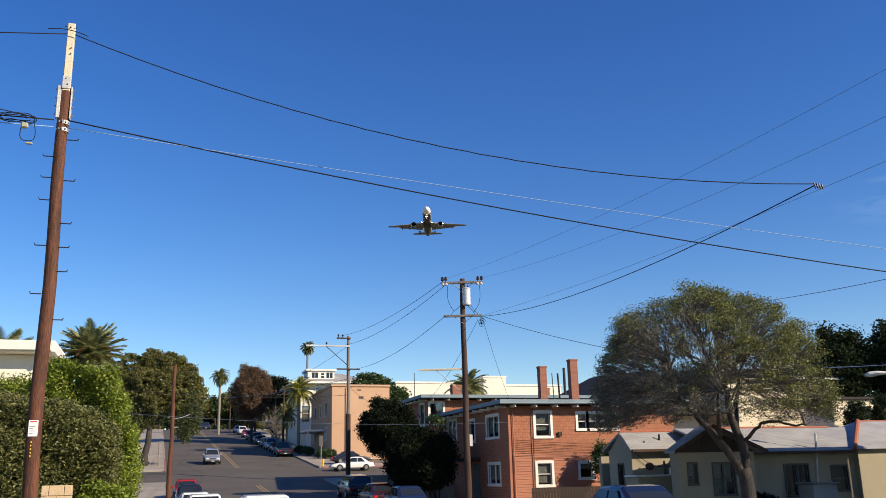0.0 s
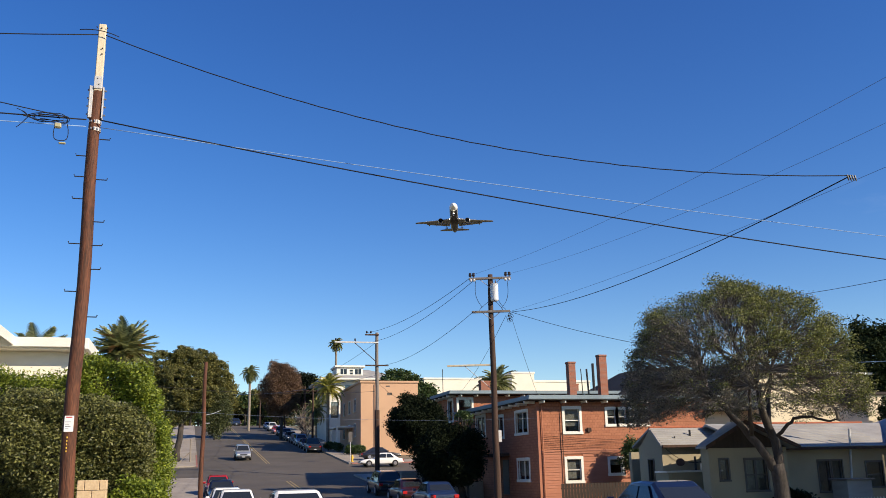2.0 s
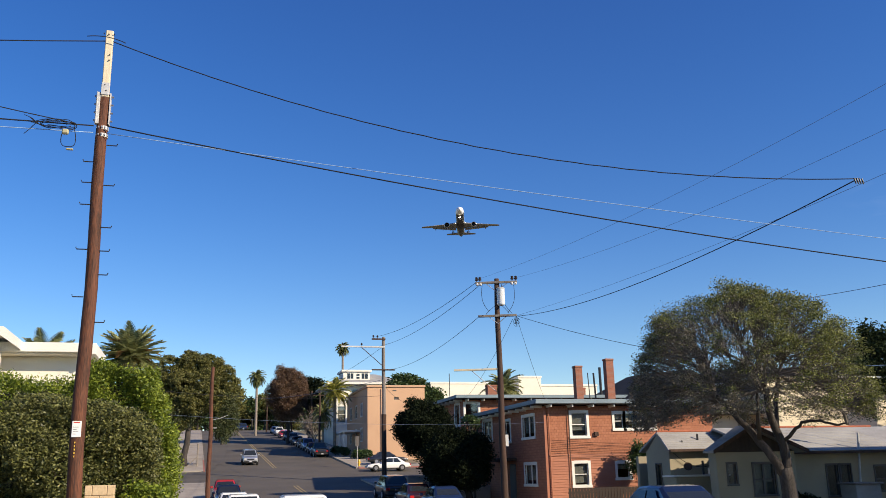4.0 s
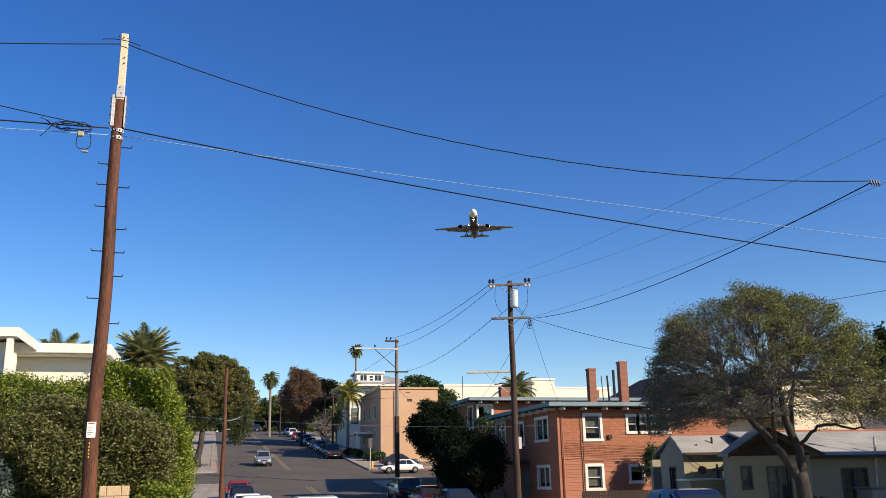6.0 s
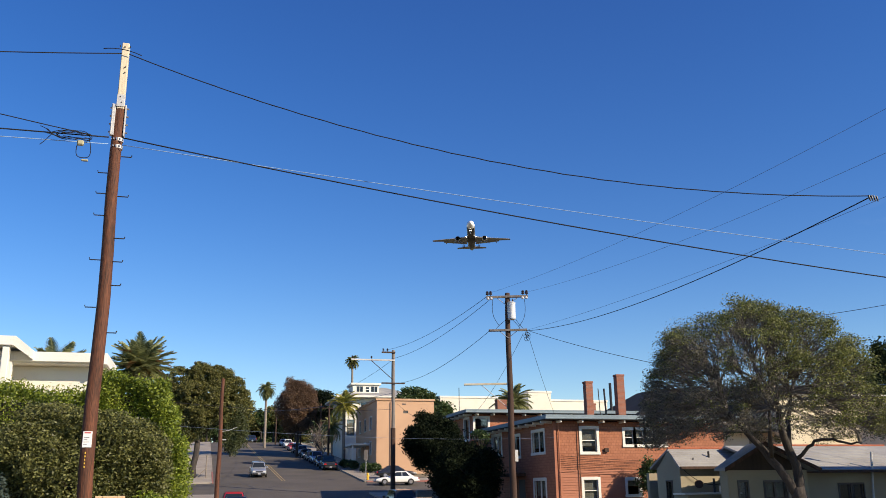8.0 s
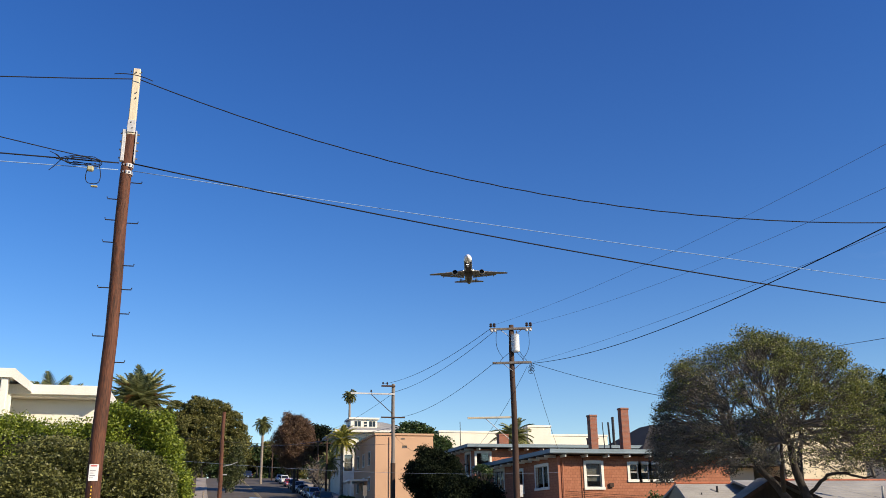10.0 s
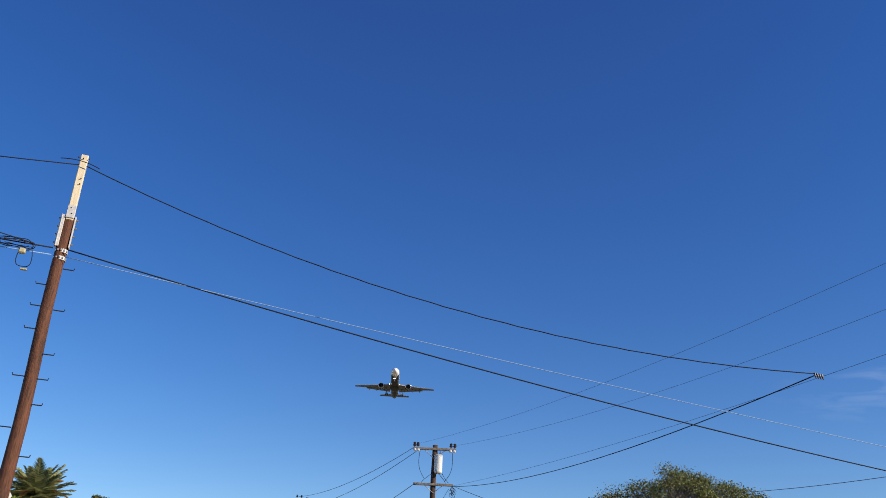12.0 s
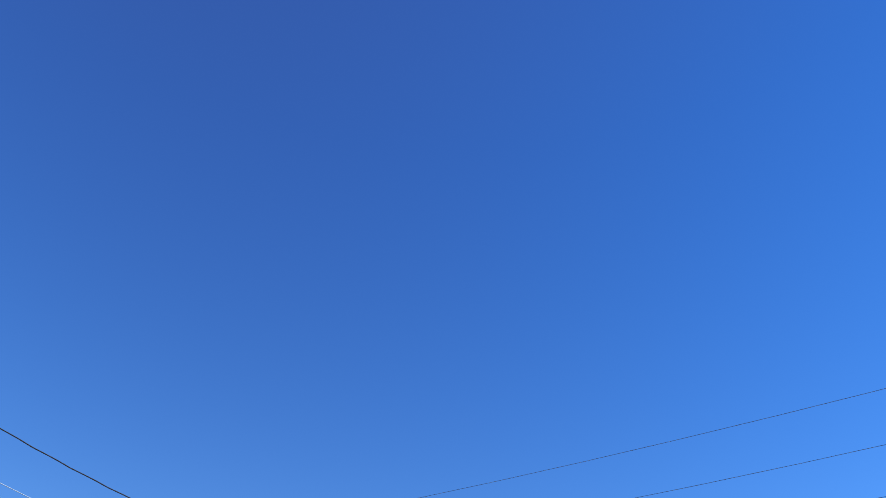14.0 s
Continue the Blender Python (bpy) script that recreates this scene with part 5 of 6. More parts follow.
lump_r = lump_r * 0.97 * (np.hypot(d[:, 0], d[:, 1]) ** 2.25 + np.abs(d[:, 2]) ** 2.25) ** (-1 / 2.25)
tips = CC + d * CR * (lump_r * np.repeat(rng.uniform(0.9, 1.0, len(d) // 6 + 1), 6)[: len(d)] * rng.uniform(0.97, 1.02, len(d)))[:, None]
low_right = np.clip((CC[2] + 1.2 - tips[:, 2]) / 2.5, 0, 1) * np.clip((tips[:, 0] - CC[0]) / CR[0], 0, 1)
tips[:, 0] += 0.35 * low_right
tips[:, 2] -= 0.45 * low_right * rng.uniform(0, 1, len(tips))
low_left = np.clip((CC[2] + 0.9 - tips[:, 2]) / 2.2, 0, 1) * np.clip((CC[0] - tips[:, 0]) / CR[0], 0, 1)
tips[:, 2] -= 0.6 * low_left * rng.uniform(0, 1, len(tips))
tips[:, 2] = np.maximum(tips[:, 2], 3.15 - 0.45 * low_right - 0.55 * low_left + rng.uniform(0, 0.6, len(tips)))
bb, tw = Builder(), Builder()
hubs = []
starts = [(21.1, 29.7, 4.8), (19.6, 30.8, 4.4), (23.35, 28.1, 3.05), (22.6, 30.8, 5.2), (20.0, 28.6, 4.3)]
for q in CC + (tips[rng.choice(len(tips), 75, False)] - CC) * 0.62:
    s = min(starts, key=lambda w: (Vector(w) - Vector(q)).length)
    limbs(bb, s, [q], rng, 0.075, 6, 0.3, 0.03)
    hubs.append(q)
tagged(part("branch", bb, M["twig"], tree, "grey branches"), kind="stuff")
hubs = np.array(hubs)
for q in tips[:: 2]:
    k = hubs[np.argmin(((hubs - q) ** 2).sum(1) + rng.uniform(0, 0.6, len(hubs)))]
    limbs(tw, k, [q], rng, 0.026, 3, 0.22, 0.008)
for q in tips[:: 2]:
    for _ in range(3):
        e = CC + (q - CC) * 0.97 + rng.normal(size=3) * 0.11
        limbs(tw, CC + (q - CC) * rng.uniform(0.7, 0.9), [e], rng, 0.013, 3, 0.12, 0.005)
tagged(part("twig", tw, M["twig"], tree, "bare grey twigs"), kind="stuff")
# sun and shade are painted: lighter leaves on the sunward side, dull ones elsewhere
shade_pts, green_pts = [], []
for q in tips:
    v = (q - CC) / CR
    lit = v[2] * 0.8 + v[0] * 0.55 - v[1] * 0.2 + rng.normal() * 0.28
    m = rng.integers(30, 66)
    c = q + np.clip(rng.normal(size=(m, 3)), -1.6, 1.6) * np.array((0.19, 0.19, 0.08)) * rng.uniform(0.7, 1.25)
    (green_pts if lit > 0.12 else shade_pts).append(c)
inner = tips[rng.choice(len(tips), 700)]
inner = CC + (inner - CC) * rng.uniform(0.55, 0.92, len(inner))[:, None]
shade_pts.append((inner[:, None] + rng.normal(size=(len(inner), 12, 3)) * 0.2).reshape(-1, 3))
leaves("crown", np.concatenate(green_pts), 0.047, "leaf_tree_lit", rng, tree, "olive green leaf clumps coloured for the sunlit side")
leaves("crown", np.concatenate(shade_pts), 0.043, "leaf_tree_shade", rng, tree, "sparse leaf clumps dulled for the shaded side and inside")


def hedge_points(rng, boxes, count, lump=0.12):
    out = []
    area = [((b[1] - b[0]) * (b[5] - b[4]) + (b[3] - b[2]) * (b[5] - b[4]) + (b[1] - b[0]) * (b[3] - b[2])) for b in boxes]
    for b, ar in zip(boxes, area):
        n = int(count * ar / sum(area))
        f = rng.uniform(size=(n, 3))
        face = rng.integers(0, 4, n)
        depth = rng.uniform(0, 0.22, n) ** 1.0
        lo, hi = np.array(b[0::2], float), np.array(b[1::2], float)
        p = lo + f * (hi - lo)
        p[face == 0, 1] = lo[1] + depth[face == 0]
        p[face == 1, 2] = hi[2] - depth[face == 1]
        p[face == 2, 0] = hi[0] - depth[face == 2]
        p[face == 3, 1] = lo[1] + depth[face == 3]
        w = 0.13 * np.sin(p[:, 0] * 2.3 + p[:, 2] * 1.7) + 0.09 * np.sin(p[:, 2] * 4.1 + p[:, 1] * 3 + p[:, 0] * 5.2)
        p[:, 1] += np.where(face % 3 == 0, w, 0); p[:, 2] += np.where(face == 1, w, 0); p[:, 0] += np.where(face == 2, w, 0)
        out.append(p + rng.normal(size=p.shape) * lump * 0.5)
    return np.concatenate(out)


def clipped(name, label, rng, boxes, count, size, mat):
    h = thing(name, label, "hedge")
    # solid boxes added inside so the gaps between leaves stay dark
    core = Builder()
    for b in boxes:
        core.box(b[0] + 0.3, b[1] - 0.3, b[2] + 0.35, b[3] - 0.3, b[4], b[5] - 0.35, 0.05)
    part("hedge_core", core, M["bark"], h, "solid dark core added inside the hedge")
    leaves("foliage", hedge_points(rng, boxes, count), size, mat, rng, h)


clipped("hedge", "tall clipped bright green hedge around the white building", rng, [(-14, -2.4, 23.6, 26.4, -0.1, 4.12), (-2.8, -1.08, 23.6, 26.4, -0.1, 4.38), (-1.9, -0.82, 23.8, 26.6, -0.1, 3.75), (-1.7, -0.58, 23.9, 26.8, -0.1, 2.95)], 210000, 0.046, "leaf_hedge")
shrub = thing("shrub", "large rounded dark grey-green shrub behind the utility pole", "shrub")
pts, cs = lumps(rng, (-2.75, 21.2, 2.10), (2.3, 1.35, 1.5), 2700, 0.12, 60, 0.8)
pts2, cs2 = lumps(rng, (-5.9, 21.6, 1.9), (2.2, 1.3, 1.55), 1300, 0.14, 40, 0.8)
sb = Builder()
for k in range(9):
    sb.tube([(-3.1 + 0.12 * k - 0.4, 21.2, -0.2), (-3.3 + 0.3 * k - 0.9, 21.1 + 0.1 * (k % 3), 0.9), (-3.4 + 0.5 * k - 1.6, 21.2, 2.2)], [0.06, 0.05, 0.02], 6)
part("stems", sb, M["bark"], shrub)
leaves("foliage", np.concatenate([pts, pts2]), 0.043, "leaf_shrub", rng, shrub)
# two plain dark ellipsoids added to fill the shrub behind its leaves
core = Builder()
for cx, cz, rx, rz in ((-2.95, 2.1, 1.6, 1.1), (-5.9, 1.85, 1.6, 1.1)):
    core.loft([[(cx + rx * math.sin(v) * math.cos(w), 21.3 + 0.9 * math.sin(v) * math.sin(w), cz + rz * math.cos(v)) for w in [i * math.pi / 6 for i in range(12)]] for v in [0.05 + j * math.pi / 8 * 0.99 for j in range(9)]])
part("shrub_core", core, M["bark"], shrub, "solid dark core added inside the shrub")
low = thing("shrub", "low bright green clipped bush at the pavement edge", "shrub")
pts, _ = lumps(rng, (-1.0, 20.2, 0.8), (0.66, 0.55, 0.85), 640, 0.1, 26, 0.6)
leaves("foliage", pts, 0.05, "leaf_hedge", rng, low)
part("stems", Builder().tube([(-1.0, 20.2, -0.2), (-1.0, 20.2, 0.8)], [0.08, 0.05], 6), M["bark"], low)
blue = thing("shrub", "rounded blue-green shrub beside the pavement", "shrub")
pts, _ = lumps(rng, (-3.85, 16.5, 1.15), (0.72, 0.7, 1.1), 700, 0.1, 24, 0.6)
leaves("foliage", pts, 0.06, "leaf_blue", rng, blue)
part("stems", Builder().tube([(-3.85, 16.5, -0.2), (-3.85, 16.5, 1.0)], [0.1, 0.06], 6), M["bark"], blue)


def broad_tree(name, label, base, height, centre, radii, mat, rng, count=600, lump=0.5, per=30, size=0.2, trunk=0.3, shell=0.55, low=-0.5, droop=0.0, bark="bark"):
    t = thing(name, label, "tree")
    b = Builder()
    top = Vector(centre)
    p0 = Vector(base)
    b.tube([p0 + Vector((0, 0, -0.5)), p0.lerp(top, 0.3) + Vector((0.1, 0, 0)), p0.lerp(top, 0.65), top], [trunk, trunk * 0.8, trunk * 0.6, trunk * 0.3], 9)
    pts, cs = lumps(rng, centre, radii, count, lump, per, shell, low)
    limbs(b, p0.lerp(top, 0.6), cs[:: max(1, count // 40)], rng, trunk * 0.35, 5, 0.3, 0.03)
    part("trunk", b, M[bark], t)
    leaves("crown", pts, size, mat, rng, t, droop=droop)
    return t


gz = ground_z
pep = thing("tree", "large dense pepper tree with lumpy olive crown and drooping strands", "tree")
PY = 105.0
pbk = Builder()
pg = gz(-1.2, PY)
pbk.tube([(-1.2, PY, pg - 0.5), (-1.3, PY, pg + 1.2), (-1.0, PY, pg + 2.6), (-0.9, PY, 7.5)], [0.45, 0.36, 0.33, 0.28], 10)
# lobes of the crown: x, y, z, width, height
lobes = [(-3.3, 105.5, 14.1, 1.5, 1.5), (-0.9, 105.2, 14.5, 1.8, 1.6), (1.2, 104.8, 14.2, 1.7, 1.5), (2.7, 105.4, 13.2, 1.5, 1.5), (3.5, 104.8, 11.9, 1.2, 1.4), (-3.9, 104.9, 12.0, 1.5, 1.8), (-1.9, 103.9, 12.4, 1.6, 1.6),
         (0.6, 103.6, 12.3, 1.7, 1.6), (-3.1, 104.2, 9.8, 1.5, 1.8), (-0.8, 103.4, 10.0, 1.6, 1.7), (1.6, 103.6, 10.3, 1.6, 1.7), (3.2, 104.3, 9.9, 1.3, 1.6), (-2.1, 104.2, 7.9, 1.2, 1.5), (0.2, 107.2, 12.8, 3.4, 3.0), (-2.6, 107.2, 11.0, 2.6, 3.0)]
pcl = []
for lx, ly, lh, lw, lt in lobes:
    limbs(pbk, (-0.9, PY, 7.4), [(lx, ly, lh)], rng, 0.14, 6, 0.4, 0.04)
    q, _ = lumps(rng, (lx, ly, lh), (lw, lw * 0.9, lt), int(50 * lw * lt), 0.21, 60, 0.8, -0.9)
    pcl.append(q)
part("trunk", pbk, M["bark"], pep, smooth=True)
leaves("crown", np.concatenate(pcl), 0.12, "leaf_pepper", rng, pep, "olive leaf clumps", droop=0.3)
cur = []
for k in range(300):
    right = k % 3 > 0
    x0 = rng.uniform(1.9, 4.4) if right else rng.uniform(-2.9, 0.6)
    y0, z0 = PY - 1.2 + rng.uniform(-1, 1.4), 9.6 + rng.uniform(-0.9, 1.6)
    L = z0 - (5.2 + 1.3 * abs(x0 - 2.9) / 1.5 + rng.uniform(0, 1.6) if right else 6.7 + 0.5 * abs(x0 + 1.3) + rng.uniform(0, 1.4))
    n = int(24 * max(0.5, L))
    sd = np.linspace(0, 1, n)[:, None]
    cur.append(np.concatenate([x0 + 0.12 * rng.normal(size=(n, 1)) + 0.25 * np.sin(sd * 3 + k), y0 + 0.12 * rng.normal(size=(n, 1)), z0 - L * sd], 1))
leaves("hanging_foliage", np.concatenate(cur), 0.11, "leaf_strand", rng, pep, "long drooping leafy strands", droop=1.5)
broad_tree("tree", "tree behind the pepper tree up the hill", (4, 150, gz(4, 150)), 9, (4.5, 150, 13.5), (3.2, 3, 3.6), "leaf_pepper", rng, 300, 0.6, 26, 0.3)
broad_tree("tree", "rounded tree with rust-brown autumn leaves up the hill", (14.5, 149, gz(14.5, 149)), 12, (14.5, 149, 15.0), (3.7, 3.4, 5.2), "leaf_brown", rng, 1300, 0.34, 80, 0.11, 0.3, low=-0.97)
bare = thing("tree", "small leafless pale grey tree beside the street", "tree")
bt = Builder()
bz = gz(17, 135)
boughs = [(17 + rng.normal() * 0.9, 135 + rng.normal() * 0.9, bz + rng.uniform(2.4, 4.0)) for _ in range(14)]
limbs(bt, (17.0, 135, bz + 1.0), boughs, rng, 0.08, 5, 0.3, 0.03)
for q in boughs:
    limbs(bt, q, [(q[0] + rng.normal() * 0.8, q[1] + rng.normal() * 0.8, q[2] + rng.uniform(-0.3, 2.0)) for _ in range(26)], rng, 0.022, 3, 0.25, 0.008)
bt.tube([(17, 135, bz - 0.3), (17, 135, bz + 1.1)], [0.16, 0.12], 8)
part("branch", bt, M["bark_pale"], bare)
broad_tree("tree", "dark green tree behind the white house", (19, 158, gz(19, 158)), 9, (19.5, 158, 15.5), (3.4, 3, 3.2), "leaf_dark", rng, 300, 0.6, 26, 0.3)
# the shade these two stand in is put into the leaf colour
broad_tree("tree", "rounded street tree with deep shade painted into its near-black leaves", (16.6, 63.5, gz(16.6, 63.5)), 6, (16.0, 63.5, 4.85), (2.15, 2.4, 2.25), "leaf_dark", rng, 1000, 0.26, 48, 0.10, 0.25, low=-0.9)
broad_tree("tree", "rounded street tree with deep shade painted into its near-black leaves", (17.2, 56.0, gz(17.2, 56)), 5, (16.35, 56, 2.4), (2.45, 2.5, 2.35), "leaf_dark", rng, 1200, 0.24, 50, 0.10, 0.28, low=-0.9)
# greener leaves stand in for sun on the tip
broad_tree("tree", "leafy tree tip catching light above the dark trees", (17.1, 55.0, gz(17, 55)), 5, (17.05, 55.2, 4.75), (0.65, 0.6, 0.45), "leaf_green", rng, 40, 0.16, 24, 0.12, 0.08)
broad_tree("tree", "bushy green tree against the red wall", (25.7, 48.9, gz(25.7, 48.9)), 5, (25.75, 48.8, 1.8), (0.85, 0.75, 1.45), "leaf_green", rng, 170, 0.2, 26, 0.10, 0.10)
broad_tree("tree", "rounded green tree beyond the peach building", (30.6, 131, gz(30, 131)), 9, (30.4, 131, 13.6), (3.6, 3.2, 2.9), "leaf_green", rng, 400, 0.5, 30, 0.28)
broad_tree("tree", "green tree beyond the peach building", (33.6, 129, gz(33, 129)), 7, (33.6, 129, 12.2), (2.0, 2.0, 2.0), "leaf_green", rng, 200, 0.5, 26, 0.28)
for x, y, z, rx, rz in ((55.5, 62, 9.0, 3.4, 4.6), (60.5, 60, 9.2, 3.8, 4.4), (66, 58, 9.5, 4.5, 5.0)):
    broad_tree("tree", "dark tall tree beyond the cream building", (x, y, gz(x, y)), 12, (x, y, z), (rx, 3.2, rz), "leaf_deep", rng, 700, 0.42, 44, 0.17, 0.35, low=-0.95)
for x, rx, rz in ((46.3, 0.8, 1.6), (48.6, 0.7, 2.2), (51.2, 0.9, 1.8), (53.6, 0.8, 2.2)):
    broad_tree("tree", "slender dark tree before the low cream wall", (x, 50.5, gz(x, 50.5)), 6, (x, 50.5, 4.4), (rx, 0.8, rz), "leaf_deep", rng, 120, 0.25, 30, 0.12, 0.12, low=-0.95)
broad_tree("shrub", "dusty grey-green shrub beside the cream house", (31.3, 29.8, gz(31, 29.8)), 2, (31.4, 29.8, 0.3), (0.8, 0.8, 1.3), "leaf_blue", rng, 220, 0.15, 24, 0.08, 0.08)
broad_tree("shrub", "dark shrub below the tree", (24.3, 33.2, gz(24.3, 33)), 2, (24.6, 32.9, -0.3), (1.2, 0.6, 0.8), "leaf_dark", rng, 160, 0.15, 24, 0.08, 0.06)
for k in range(9):
    x, y = (-18 + 3.6 * k + rng.normal(), 222 + 6 * rng.uniform()) if k < 6 else (10 + 3 * (k - 6), 224)
    broad_tree("tree", "green tree on the crest of the hill", (x, y, gz(x, y)), 8, (x, y, gz(x, y) + 4.2 + 1.5 * (k % 3) * 0.6), (3.0, 2.4, 3.0), "leaf_green" if k % 2 else "leaf_pepper", rng, 130, 0.6, 26, 0.38)
for x, y, s in ((18.6, 116.5, 0.6), (19.6, 111.0, 0.7), (20.5, 110.6, 0.6), (18.2, 120.5, 0.5)):
    broad_tree("shrub", "small clipped green bush beside the pavement", (x, y, gz(x, y)), 1, (x, y, gz(x, y) + 0.6), (s * 1.4, s, s), "leaf_green", rng, 90, 0.2, 20, 0.14, 0.05)


def frond_mesh(name, length, mat, rng, arch=0.8, width=0.30, n=24, leaf=0.045):
    """A feather leaf: an arching rib with narrow leaflets."""
    b = Builder()
    rib = [Vector((length * s, 0, length * arch * (0.55 * s - 0.85 * s * s))) for s in [i / 12 for i in range(13)]]
    b.tube(rib, [0.03 * (1 - 0.8 * i / 12) for i in range(13)], 4)
    for i in range(n):
        s = 0.14 + 0.86 * i / n
        k = s * 12
        p = rib[int(min(11, k))].lerp(rib[min(12, int(k) + 1)], k - int(k))
        ll = length * width * math.sin(math.pi * min(1, 0.18 + s * 0.8)) ** 0.7
        for sd in (-1, 1):
            tipv = p + Vector((ll * 0.55, sd * ll * 0.75, -ll * 0.28 + rng.normal() * 0.05))
            w = Vector((leaf, 0, leaf * 0.4))
            b.add([tuple(p - w), tuple(p + w), tuple(tipv), tuple(p.lerp(tipv, 0.5) + Vector((0, 0, 0.03)) - w)], [(0, 1, 2, 3)])
    return b.mesh(name, M[mat])


def palm(label, base, crown_z, length, count, rng, trunk_r, mat="palm_leaf", arch=0.8, dry=0, up=75, downto=-35, leaf=0.045, lean=(0, 0)):
    t = thing("palm_tree", label, "palm tree", (0, 0, 0))
    b = Builder()
    n = 14
    b.tube([(base[0] + lean[0] * (i / n) ** 2, base[1] + lean[1] * (i / n) ** 2, base[2] - 0.4 + (crown_z - base[2] + 0.4) * i / n) for i in range(n + 1)], [trunk_r * (1.15 - 0.25 * i / n) * (1 + 0.05 * (i % 2)) for i in range(n + 1)], 10)
    part("trunk", b, M["bark_pale"], t)
    kinds = [frond_mesh("frond", length * q, mat, rng, arch, leaf=leaf) for q in (1.0, 0.9, 1.08)]
    old = frond_mesh("frond", length * 0.8, "palm_dry", rng, 1.3, leaf=leaf) if dry else None
    top = Vector((base[0] + lean[0], base[1] + lean[1], crown_z))
    for k in range(count):
        el = up + (downto - up) * ((k + 0.5) / count) ** 0.9
        f = new("frond", kinds[k % 3])
        f.parent = t
        f.matrix_basis = Matrix.Translation(top) @ pose(0, 0, 0, 0, 0, k * 137.5 + rng.normal() * 8) @ pose(0, 0, 0, rng.normal() * 12, -el, 0)
    for k in range(dry):
        f = new("frond", old)
        f.parent = t
        f["label"] = "dry orange-brown frond"
        f.matrix_basis = Matrix.Translation(top) @ pose(0, 0, 0, 0, 0, k * 77.0 + 200) @ pose(0, 0, 0, 0, 10 + rng.normal() * 25, 0)
    return t


palm("broad date palm with grey-green feather fronds behind the hedge", (-4.5, 61.8, gz(-4.5, 61)), 9.6, 2.35, 70, rng, 0.4, arch=0.38, dry=12, leaf=0.055)
palm("date palm whose frond tips show over the white roof", (-11.8, 74, gz(-11, 74)), 10.6, 2.8, 44, rng, 0.4, arch=0.55, leaf=0.055)
palm("slim fan palm with a ragged crown far up the hill", (11.2, 180, gz(11, 180)), 21.0, 1.9, 44, rng, 0.24, arch=1.3, downto=-75, leaf=0.09)
palm("very tall thin palm far behind the white house", (31.2, 197.5, gz(31, 197)), 29.6, 1.7, 36, rng, 0.25, arch=1.3, downto=-65, leaf=0.12)
palm("young queen palm with yellowing fronds beside the pavement", (18.2, 122, gz(18, 122)), 12.7, 2.5, 34, rng, 0.2, "palm_yellow", 1.1, downto=-50, leaf=0.07)
palm("small green palm beside the pavement", (17.7, 130, gz(17.7, 130)), 10.4, 2.2, 24, rng, 0.12, "palm_leaf", 1.2, downto=-70, leaf=0.07)
palm("bushy green palm rising behind the red houses", (33.4, 95, gz(33.4, 95)), 10.7, 2.6, 34, rng, 0.2, "palm_leaf", 1.1, downto=-50, leaf=0.07)

# woods and gardens that close the view up the hill and behind the houses
for k, (x, y, h, r) in enumerate(((2, 228, 4.0, 3.2), (6, 232, 3.4, 3.0), (12, 231, 4.5, 3.2), (17, 226, 5.0, 3.4), (21, 220, 6.0, 3.6), (26, 214, 6.5, 4.0), (-8, 150, 7.0, 4.5), (-14, 135, 7, 5), (-10, 120, 6, 4.0), (22, 185, 7, 4.0), (27, 176, 7, 4.0), (-22, 110, 7, 5), (44, 88, 5, 3.5), (72, 66, 8, 5), (56, 47, 7, 3.2), (50, 100, 6, 4), (62, 88, 7, 5))):
    broad_tree("tree", "mixed green garden tree behind the houses", (x, y, gz(x, y)), h, (x, y, gz(x, y) + h * 0.62), (r, r * 0.8, h * 0.62), ("leaf_green", "leaf_pepper", "leaf_dark")[k % 3], rng, 150, 0.6, 26, 0.36)

for k in range(16):
    x = -22 + 4.2 * k + rng.normal()
    broad_tree("shrub", "garden shrub along the crest of the hill", (x, 243, gz(x, 243)), 3, (x, 243, gz(x, 243) + 1.3), (3.2, 1.6, 2.0 + 0.8 * (k % 3)), ("leaf_green", "leaf_dark", "leaf_pepper")[k % 3], rng, 90, 0.6, 24, 0.4)

